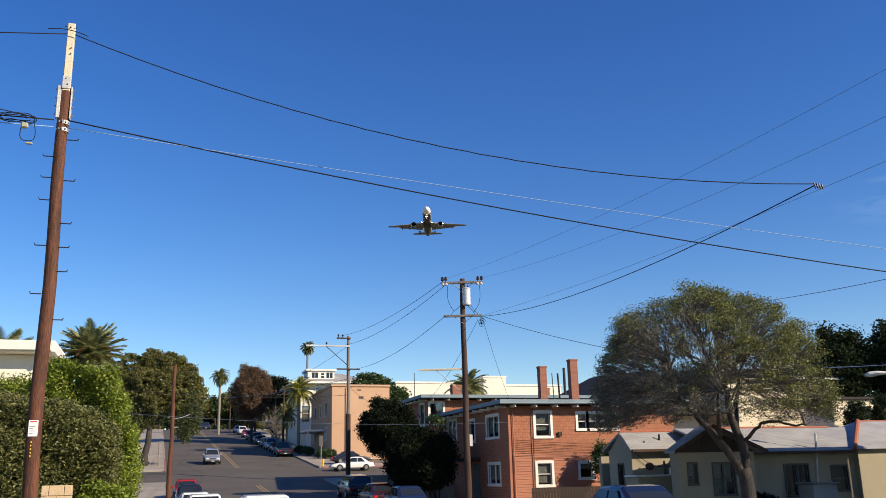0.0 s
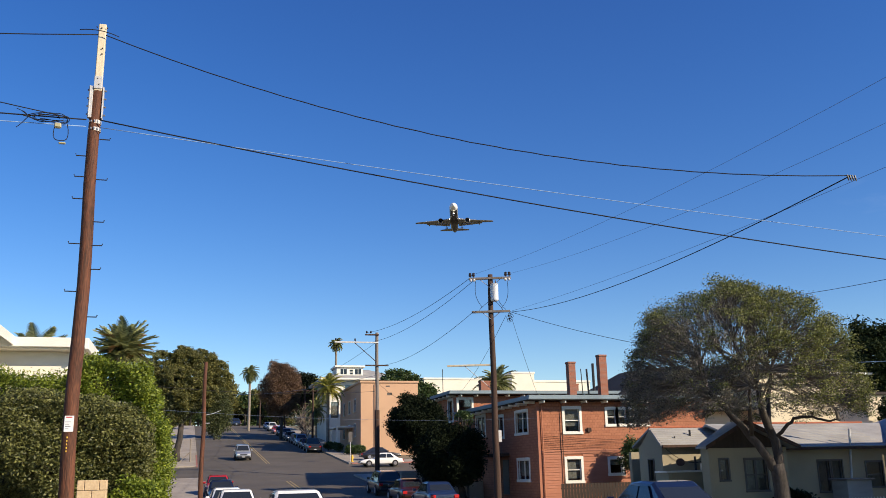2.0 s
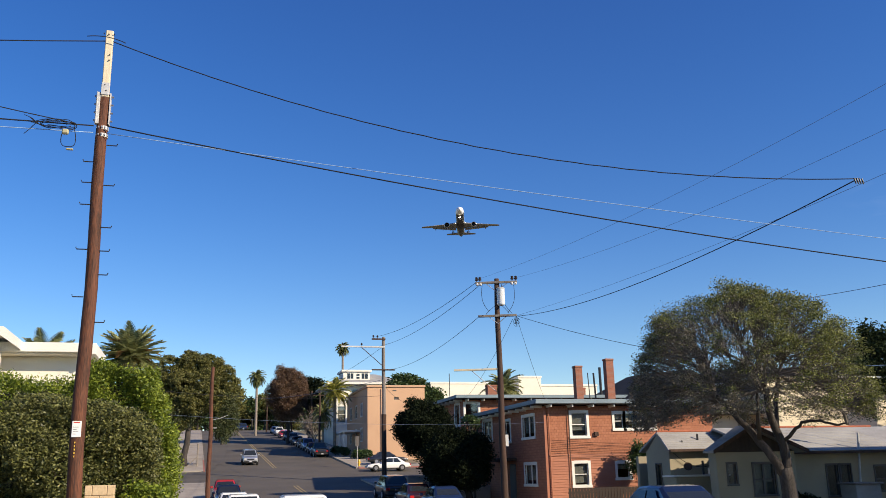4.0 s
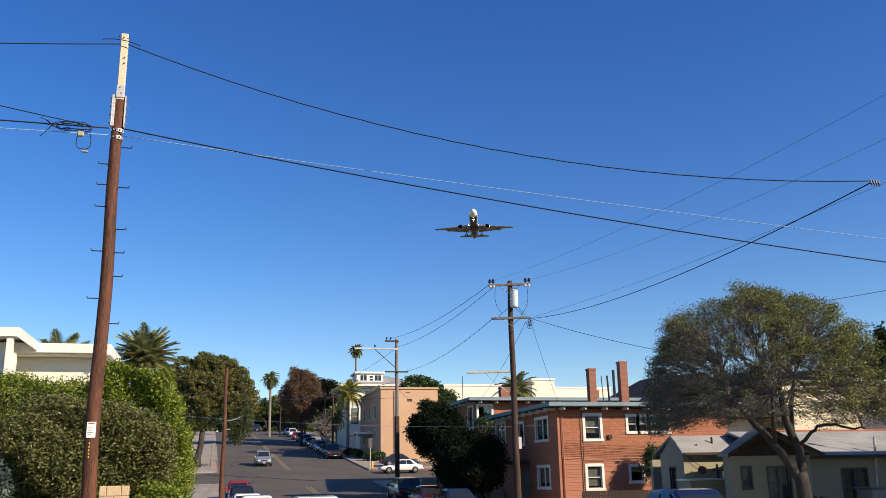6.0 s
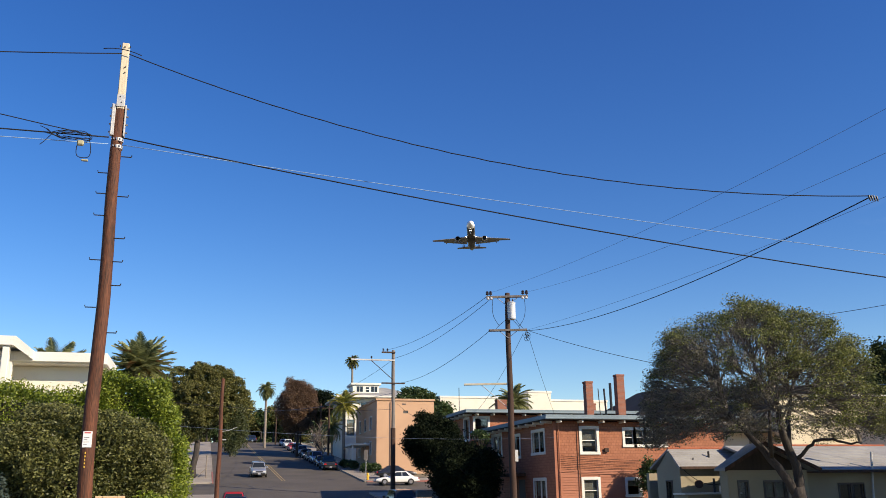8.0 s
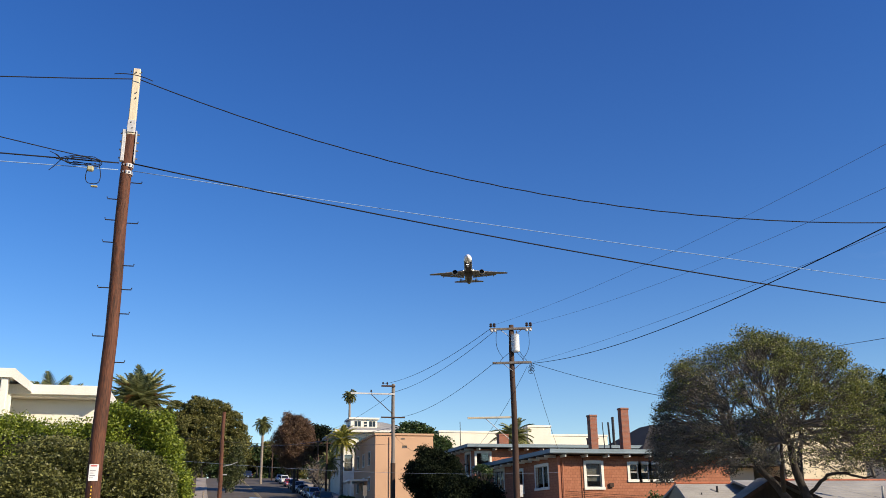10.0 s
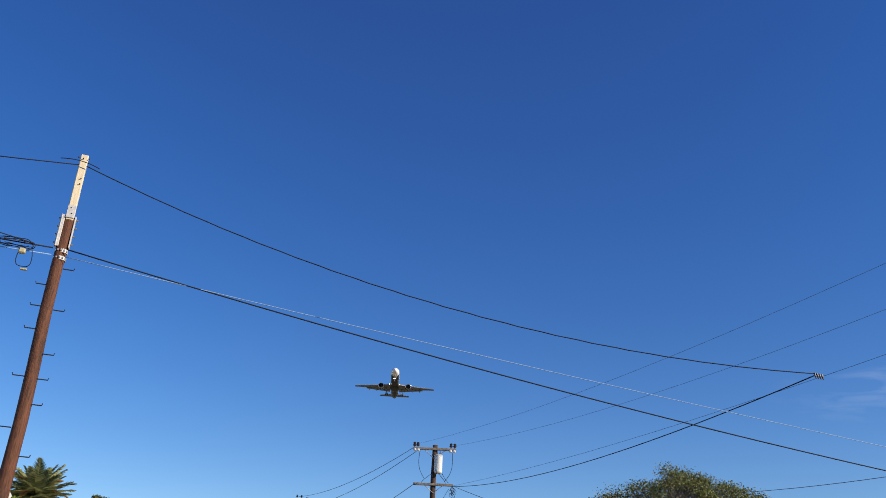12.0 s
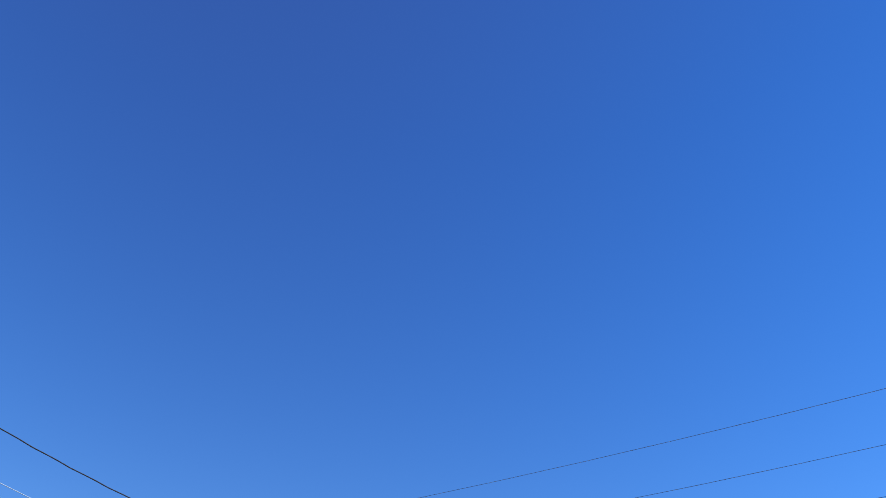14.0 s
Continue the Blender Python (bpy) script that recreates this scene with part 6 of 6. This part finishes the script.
# ---- vehicles ----
def car(kind, label, x, y, heading, paint, z=None, group=""):
    """heading: degrees from +y, anticlockwise. Length runs along the local y axis, nose at +y."""
    zz = street_z(y) if z is None else z
    pitch = math.degrees(math.atan2(street_z(y + 2 * math.cos(radians(heading))) - street_z(y - 2 * math.cos(radians(heading))), 4 * abs(math.cos(radians(heading))) + 0.01)) if z is None else 0
    c = thing(kind, label, "car", group=group, at=Matrix.Translation((x, y, zz)) @ pose(0, 0, 0, 0, 0, heading) @ pose(0, 0, 0, pitch if abs(math.cos(radians(heading))) > 0.5 else 0, 0, 0))
    L, W, H, belt = {"sedan": (4.6, 0.88, 1.42, 0.88), "suv": (4.5, 0.90, 1.68, 1.02), "pickup": (5.3, 0.95, 1.78, 1.05), "van": (4.9, 0.95, 1.85, 1.05)}[kind]
    h = L / 2
    nose = {"sedan": 0.72, "suv": 0.88, "pickup": 0.98, "van": 0.92}[kind]
    tail = {"sedan": 0.86, "suv": 1.0, "pickup": 1.02, "van": 1.05}[kind]
    prof = [(-h, 0.86, 0.42, tail - 0.12), (-h + 0.12, 0.95, 0.28, tail), (-h * 0.55, 1.0, 0.22, belt), (0, 1.0, 0.2, belt), (h * 0.36, 1.0, 0.2, belt - 0.02), (h * 0.62, 0.98, 0.22, nose + 0.1), (h - 0.15, 0.92, 0.27, nose), (h, 0.8, 0.4, nose - 0.16)]
    secs = []
    for yy, wf, zb, zt in prof:
        w = W * wf
        secs.append([(-w * 0.93, yy, zb), (-w, yy, zb + 0.14), (-w, yy, zt - 0.22), (-w * 0.94, yy, zt - 0.03), (-w * 0.8, yy, zt), (w * 0.8, yy, zt), (w * 0.94, yy, zt - 0.03), (w, yy, zt - 0.22), (w, yy, zb + 0.14), (w * 0.93, yy, zb)])
    body = part("body", Builder().loft(secs), paint, c, smooth=True)
    soft = body.modifiers.new("round", "SUBSURF")
    soft.levels = soft.render_levels = 2
    cab = {"sedan": (-h * 0.78, -h * 0.42, h * 0.08, h * 0.42), "suv": (-h * 0.97, -h * 0.80, h * 0.12, h * 0.45), "pickup": (-h * 0.12, -h * 0.02, h * 0.28, h * 0.52), "van": (-h * 0.98, -h * 0.90, h * 0.30, h * 0.66)}[kind]
    wb, wt = W * 0.92, W * 0.74
    roof = []
    for yy, zt, w in ((cab[0], belt - 0.02, wb * 0.96), (cab[1], H - 0.03, wt * 0.97), ((cab[1] + cab[2]) / 2, H, wt), (cab[2], H - 0.03, wt * 0.97), (cab[3], belt - 0.04, wb * 0.97)):
        roof.append([(-wb, yy, belt - 0.08), (-w, yy, zt - 0.05), (-w * 0.86, yy, zt), (w * 0.86, yy, zt), (w, yy, zt - 0.05), (wb, yy, belt - 0.08)])
    cabin = part("cabin", Builder().loft(roof), paint, c)
    edge = cabin.modifiers.new("edge", "BEVEL")
    edge.width, edge.segments, edge.limit_method = 0.05, 3, "ANGLE"

    def pane(name, quad, out):
        b = Builder()
        o = Vector(out) * 0.012
        b.loft([[Vector(p) + o for p in quad], [Vector(p) - o * 0.5 for p in quad]])
        part(name, b, M["car_glass"], c, "dark glass")
    k = 0.12
    f0, f1 = Vector((0, cab[3], belt - 0.02)), Vector((0, cab[2], H - 0.06))
    fo = Vector((0, H - belt, cab[3] - cab[2])).normalized()
    pane("windscreen", [f0.lerp(f1, k) + Vector((-wb * 0.84, 0, 0)), f0.lerp(f1, k) + Vector((wb * 0.84, 0, 0)), f0.lerp(f1, 0.93) + Vector((wt * 0.82, 0, 0)), f0.lerp(f1, 0.93) + Vector((-wt * 0.82, 0, 0))], fo * 1.6)
    r0, r1 = Vector((0, cab[0], belt - 0.02)), Vector((0, cab[1], H - 0.06))
    ro = Vector((0, -(H - belt), cab[1] - cab[0])).normalized()
    pane("rear_window", [r0.lerp(r1, 0.2) + Vector((-wb * 0.8, 0, 0)), r0.lerp(r1, 0.2) + Vector((wb * 0.8, 0, 0)), r0.lerp(r1, 0.92) + Vector((wt * 0.8, 0, 0)), r0.lerp(r1, 0.92) + Vector((-wt * 0.8, 0, 0))], ro * 1.6)
    ymid = (cab[1] + cab[2]) / 2 - 0.05
    for s in (-1, 1):
        for a0, a1, b0, b1 in ((cab[0] + (cab[1] - cab[0]) * 0.55 + 0.1, ymid - 0.04, cab[1] + 0.08, ymid - 0.04), (ymid + 0.04, cab[3] - (cab[3] - cab[2]) * 0.35, ymid + 0.04, cab[2] - 0.06)):
            if a1 - a0 < 0.25:
                continue
            lo, hi = belt + 0.03, H - 0.12
            xl, xh = s * (wb - (wb - wt) * 0.12 + 0.004), s * (wt + (wb - wt) * 0.12 + 0.004)
            pane("side_window", [(xl, a0, lo), (xl, a1, lo), (xh, b1, hi), (xh, b0, hi)], (s * 1.6, 0, 0.4))
        part("mirror", Builder().box(*sorted((s * (W - 0.02), s * (W + 0.18))), cab[3] - 0.32, cab[3] - 0.18, belt, belt + 0.15, 0.03), paint, c)
        part("headlight", Builder().box(*sorted((s * W * 0.48, s * W * 0.84)), h - 0.14, h - 0.005, nose - 0.24, nose - 0.1, 0.02), M["lamp_clear"], c, "clear glass headlight")
        part("tail_light", Builder().box(*sorted((s * W * 0.58, s * W * 0.9)), -h - 0.012, -h + 0.1, tail - 0.3, tail - 0.12, 0.02), M["lamp_red"], c, "red tail light")
        for yy in (-h * 0.60, h * 0.62):
            r = 0.33 if kind == "sedan" else 0.37
            wheel = part("wheel", Builder().tube([(s * (W - 0.2), yy, r), (s * (W - 0.18), yy, r), (s * (W + 0.005), yy, r), (s * (W + 0.02), yy, r)], [r * 0.9, r, r, r * 0.92], 18), M["rubber"], c, "black rubber tyre")
            part("rim", Builder().tube([(s * (W + 0.0), yy, r), (s * (W + 0.03), yy, r)], [r * 0.62, r * 0.55], 12), M["rim"], wheel, "grey metal wheel rim")
    part("bumper", Builder().box(-W * 0.8, W * 0.8, h - 0.1, h + 0.05, 0.36, 0.52, 0.04), M["trim_black"] if kind in ("pickup", "suv") else paint, c)
    part("bumper", Builder().box(-W * 0.82, W * 0.82, -h - 0.05, -h + 0.1, 0.38, 0.56, 0.04), M["trim_black"] if kind in ("pickup", "suv") else paint, c)
    part("grille", Builder().box(-W * 0.42, W * 0.42, h - 0.08, h + 0.012, nose - 0.26, nose - 0.14, 0.01), M["trim_black"], c)
    part("number_plate", Builder().box(-0.16, 0.16, h + 0.051, h + 0.06, 0.39, 0.49), M["plate"], c)
    part("number_plate", Builder().box(-0.16, 0.16, -h - 0.06, -h - 0.051, 0.42, 0.52), M["plate"], c)
    if kind == "pickup":
        part("bed_cover", Builder().box(-W * 0.78, W * 0.78, -h + 0.15, cab[0] - 0.05, belt - 0.12, belt + 0.015, 0.02), M["trim_black"], c)
    return c


PAINT = {n: car_paint("paint_" + n, col, mt) for n, col, mt in (("red", (0.42, 0.02, 0.02), 0.1), ("white", (0.75, 0.75, 0.72), 0.0), ("black", (0.015, 0.015, 0.018), 0.2), ("grey", (0.36, 0.36, 0.35), 0.6),
                                                                 ("blue", (0.018, 0.032, 0.075), 0.3), ("navy", (0.014, 0.022, 0.05), 0.4), ("maroon", (0.045, 0.012, 0.012), 0.2), ("silver", (0.5, 0.52, 0.54), 0.6), ("sky", (0.22, 0.34, 0.46), 0.5))}
for kind, colour, words, x, y, hd in (
        ("sedan", "red", "red saloon car parked at the kerb", 2.15, 68, 180), ("sedan", "navy", "dark blue saloon parked behind the red car", 2.15, 61.5, 180), ("sedan", "white", "white saloon parked at the kerb", 1.95, 47.5, 180),
        ("sedan", "white", "white saloon parked close behind another", 2.1, 41, 180), ("sedan", "white", "white saloon parked near the pavement", 3.05, 26.5, 180),
        ("suv", "black", "black off-road car parked under the dark trees", 13.7, 64.5, 0), ("sedan", "maroon", "dark red-brown saloon in shade at the kerb", 13.5, 56.5, 0), ("sedan", "blue", "blue saloon in shade at the kerb", 13.4, 49.5, 0),
        ("sedan", "navy", "dark blue saloon car with sun glinting on its glass", 11.9, 21.6, 0),
        ("pickup", "black", "black pickup truck parked on the hill", 15.75, 119, 0), ("sedan", "maroon", "dark red saloon parked on the hill", 15.8, 126, 180), ("suv", "sky", "pale blue car parked on the hill", 15.8, 132.5, 180),
        ("sedan", "navy", "dark blue saloon parked on the hill", 15.8, 139, 180), ("sedan", "blue", "blue saloon parked on the hill", 15.8, 146, 180), ("suv", "silver", "silver estate car parked on the hill", 15.8, 153, 180),
        ("suv", "navy", "dark blue estate car parked on the hill", 15.8, 161, 180), ("sedan", "red", "red saloon parked up the hill", 15.8, 170, 180), ("suv", "white", "white van-like car parked up the hill", 15.8, 180, 180),
        ("sedan", "silver", "silver saloon parked up the hill", 15.8, 190, 180), ("suv", "silver", "silver off-road car driving down the street", 6.1, 107.8, 180)):
    car(kind, words, x, y, hd, PAINT[colour], group="cars parked along the kerbs" if "parked" in words else "")
car("sedan", "white saloon turning out of the side street", 19.7, 94.0, 90, PAINT["white"], street_z(94))
car("sedan", "black saloon parked along the side street", 21.2, 101.6, -90, PAINT["black"], street_z(101.6) + 0.13)
car("suv", "grey-blue estate car crossing the crest of the hill", 9.4, 216, 80, PAINT["blue"], street_z(216))

hyd = thing("fire_hydrant", "yellow fire hydrant at the street corner", "hydrant", (17.6, 99.5, street_z(99.5) + 0.13))
part("barrel", Builder().tube([(0, 0, z) for z in (0, 0.06, 0.07, 0.55, 0.58, 0.68, 0.76)], [0.17, 0.17, 0.12, 0.12, 0.15, 0.12, 0.04], 12), M["hydrant"], hyd)
for s in (-1, 1):
    part("outlet", Builder().tube([(s * 0.1, 0, 0.42), (s * 0.2, 0, 0.42)], 0.06, 8), M["hydrant"], hyd)
sp = thing("sign_post", "thin metal sign post at the corner", "sign post", (17.3, 99.0, street_z(99) + 0.13))
part("post", Builder().tube([(0, 0, -0.1), (0, 0, 2.9)], 0.035, 8), M["galvanised"], sp)
part("sign", Builder().box(-0.22, 0.22, -0.05, -0.035, 2.2, 3.3, 0.005), M["frame_dark"], sp, "back of a dark sign")
for x, y, h in ((16.0, 158, 17.2), (16.8, 127, 13.5), (17.6, 143, 15.0), (14.5, 196, 19)):
    fp = thing("utility_pole", "slim brown utility pole up the hill", "utility pole", (x, y, street_z(y)), "utility poles up the hill")
    pole_shaft(fp, h - street_z(y), 0.17, 0.12, M["dark_wood"], sides=8)
    part("crossarm", Builder().box(-1.0, 1.0, -0.2, -0.1, h - 0.7 - street_z(y), h - 0.58 - street_z(y)), M["dark_wood"], fp)
wire("power_line", (16.5, 80.3, 10.2), (3.0, 150, 14.6), 0.9, 0.02, M["thin_cable"], "pale cable running up the street")
wire("power_line", (16.5, 80.3, 13.3), (16.0, 158, 17.0), 1.2, 0.015, M["cable"], "black power line running up the hill")
stake = thing("tree_stake", "pale timber stakes beside the corner tree", "stake", (0.2, 104, street_z(104)))
part("post", Builder().tube([(0, 0, -0.2), (0, 0, 2.6)], 0.07, 6), M["bark_pale"], stake)
part("brace", Builder().tube([(0, 0, 1.2), (-1.4, 0, -0.1)], 0.05, 6), M["bark_pale"], stake)

# street lamp beyond the cream house
sl = thing("street_lamp", "grey street lamp with a curved arm", "street lamp", (33.2, 31.0, ground_z(33, 31)))
lz0 = ground_z(33, 31)
part("pole", Builder().tube([(0, 0, -0.3), (0, 0, 5.2 - lz0)], [0.09, 0.06], 8), M["galvanised"], sl)
part("arm", Builder().tube([(0, 0, 5.1 - lz0), (-0.6, 0.5, 5.4 - lz0), (-1.6, 1.2, 5.55 - lz0)], 0.03, 6), M["galvanised"], sl)
part("lamp_head", Builder().tube([(-1.5, 1.1, 5.55 - lz0), (-1.9, 1.4, 5.56 - lz0), (-2.2, 1.65, 5.52 - lz0), (-2.35, 1.75, 5.5 - lz0)], [0.05, 0.11, 0.13, 0.05], 10), M["trim_white"], sl, "pale lamp head")
wire("power_line", (30.5, 35.0, 6.1), (36, 30.0, 6.2), 0.1, 0.015, M["pale_cable"], "thin pale line beside the dark trees")

# ---- airliner on its approach ----
skin = M["skin"] = material("skin", (0.80, 0.80, 0.80), (0.72, 0.73, 0.74), rough=0.35, grain=3, coarse=0.2, bump=0)
belly_paint = M["belly"] = material("belly", (0.010, 0.008, 0.009), (0.016, 0.012, 0.012), rough=0.5, grain=3, coarse=0.3, bump=0)
wing_grey = M["wing_grey"] = material("wing_grey", (0.22, 0.22, 0.215), (0.14, 0.14, 0.135), rough=0.5, grain=2, coarse=0.3, bump=0)
lamp_on = M["lamp_on"] = plain("lamp_on", (1.0, 0.9, 0.65), 0.3, glow=18)


def airliner(m):
    a = thing("airliner", "twin-engine airliner with dark belly and lowered wheels on approach", "airplane", m)
    R = 1.95
    st = [(23.6, 0.05, -0.75), (23.1, 0.5, -0.65), (22.3, 0.95, -0.5), (21.0, 1.4, -0.3), (19.2, 1.78, -0.1), (17.0, R, 0), (8, R, 0), (-6, R, 0), (-12, 1.85, 0.12), (-17, 1.4, 0.5), (-21, 0.85, 0.95), (-23.4, 0.3, 1.3)]
    ang = [i * 2 * math.pi / 24 for i in range(25)]
    def ring(y, r, z, lo, hi):
        return [(r * math.sin(w), y, z + r * 1.04 * -math.cos(w)) for w in [lo + (hi - lo) * i / 16 for i in range(17)]]
    # dark paint covers the underside behind the nose
    part("fuselage", Builder().loft([ring(y, r, z, math.pi * 0.42, math.pi * 1.58) for y, r, z in st], closed=False), skin, a, "white upper fuselage", smooth=True)
    part("belly", Builder().loft([ring(y, r, z, -math.pi * 0.42, math.pi * 0.42) for y, r, z in [(18.2, 1.86, -0.05), *st[5:]]], closed=False), belly_paint, a, "dark maroon-black belly", smooth=True)
    part("nose", Builder().loft([ring(y, r, z, -math.pi * 0.42, math.pi * 0.42) for y, r, z in [*st[:5], (18.2, 1.86, -0.05)]], closed=False), skin, a, "white nose", smooth=True)
    part("belly_fairing", Builder().loft([[(rx * math.cos(w), y, -1.0 + rz * math.sin(w)) for w in ang[:-1]] for y, rx, rz in ((6.5, 0.6, 0.4), (4.5, 1.9, 1.1), (0, 2.15, 1.35), (-4, 2.0, 1.2), (-7, 0.7, 0.4))]), belly_paint, a, smooth=True)
    for k in (-1, 1):
        part("cockpit_window", Builder().loft([[(k * 0.1, 21.9, 0.45), (k * 0.95, 21.0, 0.5), (k * 0.9, 20.4, 0.95), (k * 0.1, 21.2, 1.0)], [(k * 0.1, 21.8, 0.4), (k * 0.9, 20.9, 0.45), (k * 0.85, 20.3, 0.9), (k * 0.1, 21.1, 0.95)]]), M["car_glass"], a)

        def foil(x, y, z, chord, th):
            return [(k * x, y - chord * s, z + th * t) for s, t in ((0, 0), (0.05, 0.45), (0.3, 0.62), (0.65, 0.4), (1, 0.02), (1, -0.02), (0.65, -0.25), (0.3, -0.4), (0.05, -0.3))]
        part("wing", Builder().loft([foil(1.2, 4.8, -1.15, 8.6, 1.0), foil(6.3, 1.9, -0.8, 5.6, 0.62), foil(12.5, -1.3, -0.25, 3.7, 0.38), foil(19.0, -4.6, 0.4, 1.9, 0.16)]), wing_grey, a, "grey wing")
        part("flap", Builder().loft([[(k * 2.2, -3.4, -1.2), (k * 2.2, -5.3, -1.65), (k * 2.2, -5.2, -1.75), (k * 2.2, -3.4, -1.35)], [(k * 13.5, -4.7, -0.22), (k * 13.5, -5.7, -0.42), (k * 13.5, -5.65, -0.49), (k * 13.5, -4.7, -0.32)]]), wing_grey, a, "lowered flap")
        part("slat", Builder().loft([[(k * 3, 4.2, -1.25), (k * 3, 4.5, -1.4), (k * 3, 3.9, -1.45)], [(k * 18.3, -3.8, 0.25), (k * 18.3, -3.5, 0.2), (k * 18.3, -3.9, 0.15)]]), skin, a, "pale leading edge slat")
        for xx, yy, zz in ((5.0, -3.2, -1.55), (8.6, -4.0, -1.15), (12.2, -4.8, -0.8)):
            part("flap_fairing", Builder().tube([(k * xx, yy + 2.0, zz + 0.25), (k * xx, yy + 0.8, zz), (k * xx, yy - 0.8, zz - 0.15), (k * xx, yy - 2.0, zz - 0.1)], [0.05, 0.28, 0.24, 0.04], 8), wing_grey, a)
        eng = part("engine", Builder().loft([[(k * 6.4 + r * math.sin(w), y, -2.35 - r * math.cos(w)) for w in ang[:-1]] for y, r in ((5.6, 1.05), (5.85, 1.18), (5.2, 1.34), (3.4, 1.36), (1.0, 0.95), (1.02, 0.9))], closed=False).loft([[(k * 6.4 + r * math.sin(w), y, -2.35 - r * math.cos(w)) for w in ang[:-1]] for y, r in ((5.6, 1.05), (4.4, 1.0), (4.4, 0.3))], closed=False), belly_paint, a, "dark engine nacelle", smooth=True)
        part("fan", Builder().tube([(k * 6.4, 4.4, -2.35), (k * 6.4, 4.5, -2.35), (k * 6.4, 5.0, -2.35)], [1.0, 0.34, 0.03], 16), M["trim_black"], eng, "dark engine fan")
        part("intake_lip", Builder().loft([[(k * 6.4 + r * math.sin(w), y, -2.35 - r * math.cos(w)) for w in ang] for y, r in ((5.55, 1.06), (5.8, 1.06), (5.92, 1.13), (5.88, 1.2), (5.5, 1.3))], closed=False), M["rim"], eng, "bright metal intake lip")
        part("pylon", Builder().box(*sorted((k * 6.25, k * 6.55)), 0.5, 4.0, -1.4, -0.7, 0.05), wing_grey, eng)
        part("tailplane", Builder().loft([foil(0.4, -16.8, 1.0, 4.6, 0.4), foil(7.3, -20.6, 1.5, 1.9, 0.14)]), wing_grey, a, "grey tailplane")
        leg = part("main_gear", Builder().tube([(k * 3.65, -1.6, -1.3), (k * 3.65, -1.6, -4.1)], 0.17, 8), M["steel"], a, "lowered main landing gear")
        part("gear_door", Builder().box(*sorted((k * 4.05, k * 4.12)), -2.4, -0.8, -3.1, -1.4, 0.02), wing_grey, leg)
        part("bogie", Builder().box(k * 3.65 - 0.12, k * 3.65 + 0.12, -2.5, -0.7, -4.2, -4.0, 0.03), M["steel"], leg)
        for wy in (-2.3, -0.9):
            for wx in (-0.42, 0.42):
                part("wheel", Builder().tube([(k * 3.65 + wx - 0.17, wy, -4.15), (k * 3.65 + wx - 0.14, wy, -4.15), (k * 3.65 + wx + 0.14, wy, -4.15), (k * 3.65 + wx + 0.17, wy, -4.15)], [0.42, 0.5, 0.5, 0.42], 14), M["rubber"], leg)
        part("landing_light", Builder().tube([(k * 2.35, 4.35, -1.15), (k * 2.35, 4.5, -1.15)], 0.13, 10), lamp_on, a, "lit landing light")
        part("wheel", Builder().tube([(k * 0.28 - 0.12, 17.0, -4.0), (k * 0.28 + 0.12, 17.0, -4.0)], 0.4, 14), M["rubber"], a)
        part("nose_gear_door", Builder().box(*sorted((k * 0.5, k * 0.55)), 15.6, 17.4, -2.9, -1.9, 0.02), skin, a)
        part("landing_light", Builder().tube([(k * 0.3, 17.2, -2.55), (k * 0.3, 17.35, -2.55)], 0.11, 10), lamp_on, a, "lit nose gear light")
    part("nose_gear", Builder().tube([(0, 17.0, -1.7), (0, 17.0, -4.0)], 0.12, 8), M["steel"], a)
    part("fin", Builder().loft([[(0.25, -14.5, 1.9), (0, -14.2, 1.9), (-0.25, -14.5, 1.9), (0, -21.0, 1.9)], [(0.08, -20.3, 9.4), (0, -20.2, 9.4), (-0.08, -20.3, 9.4), (0, -23.4, 9.4)]]), belly_paint, a, "dark tail fin")
    return a


PLANE_AZ, PLANE_EL, PLANE_D = radians(16.9), radians(16.0), 425.0
pc = Vector((math.sin(PLANE_AZ) * math.cos(PLANE_EL), math.cos(PLANE_AZ) * math.cos(PLANE_EL), math.sin(PLANE_EL))) * PLANE_D + Vector((0, 0, 1.6))
airliner(Matrix.Translation(pc) @ pose(0, 0, 0, 0, 0, 180 - 17.5) @ pose(0, 0, 0, 2.5, 0, 0))
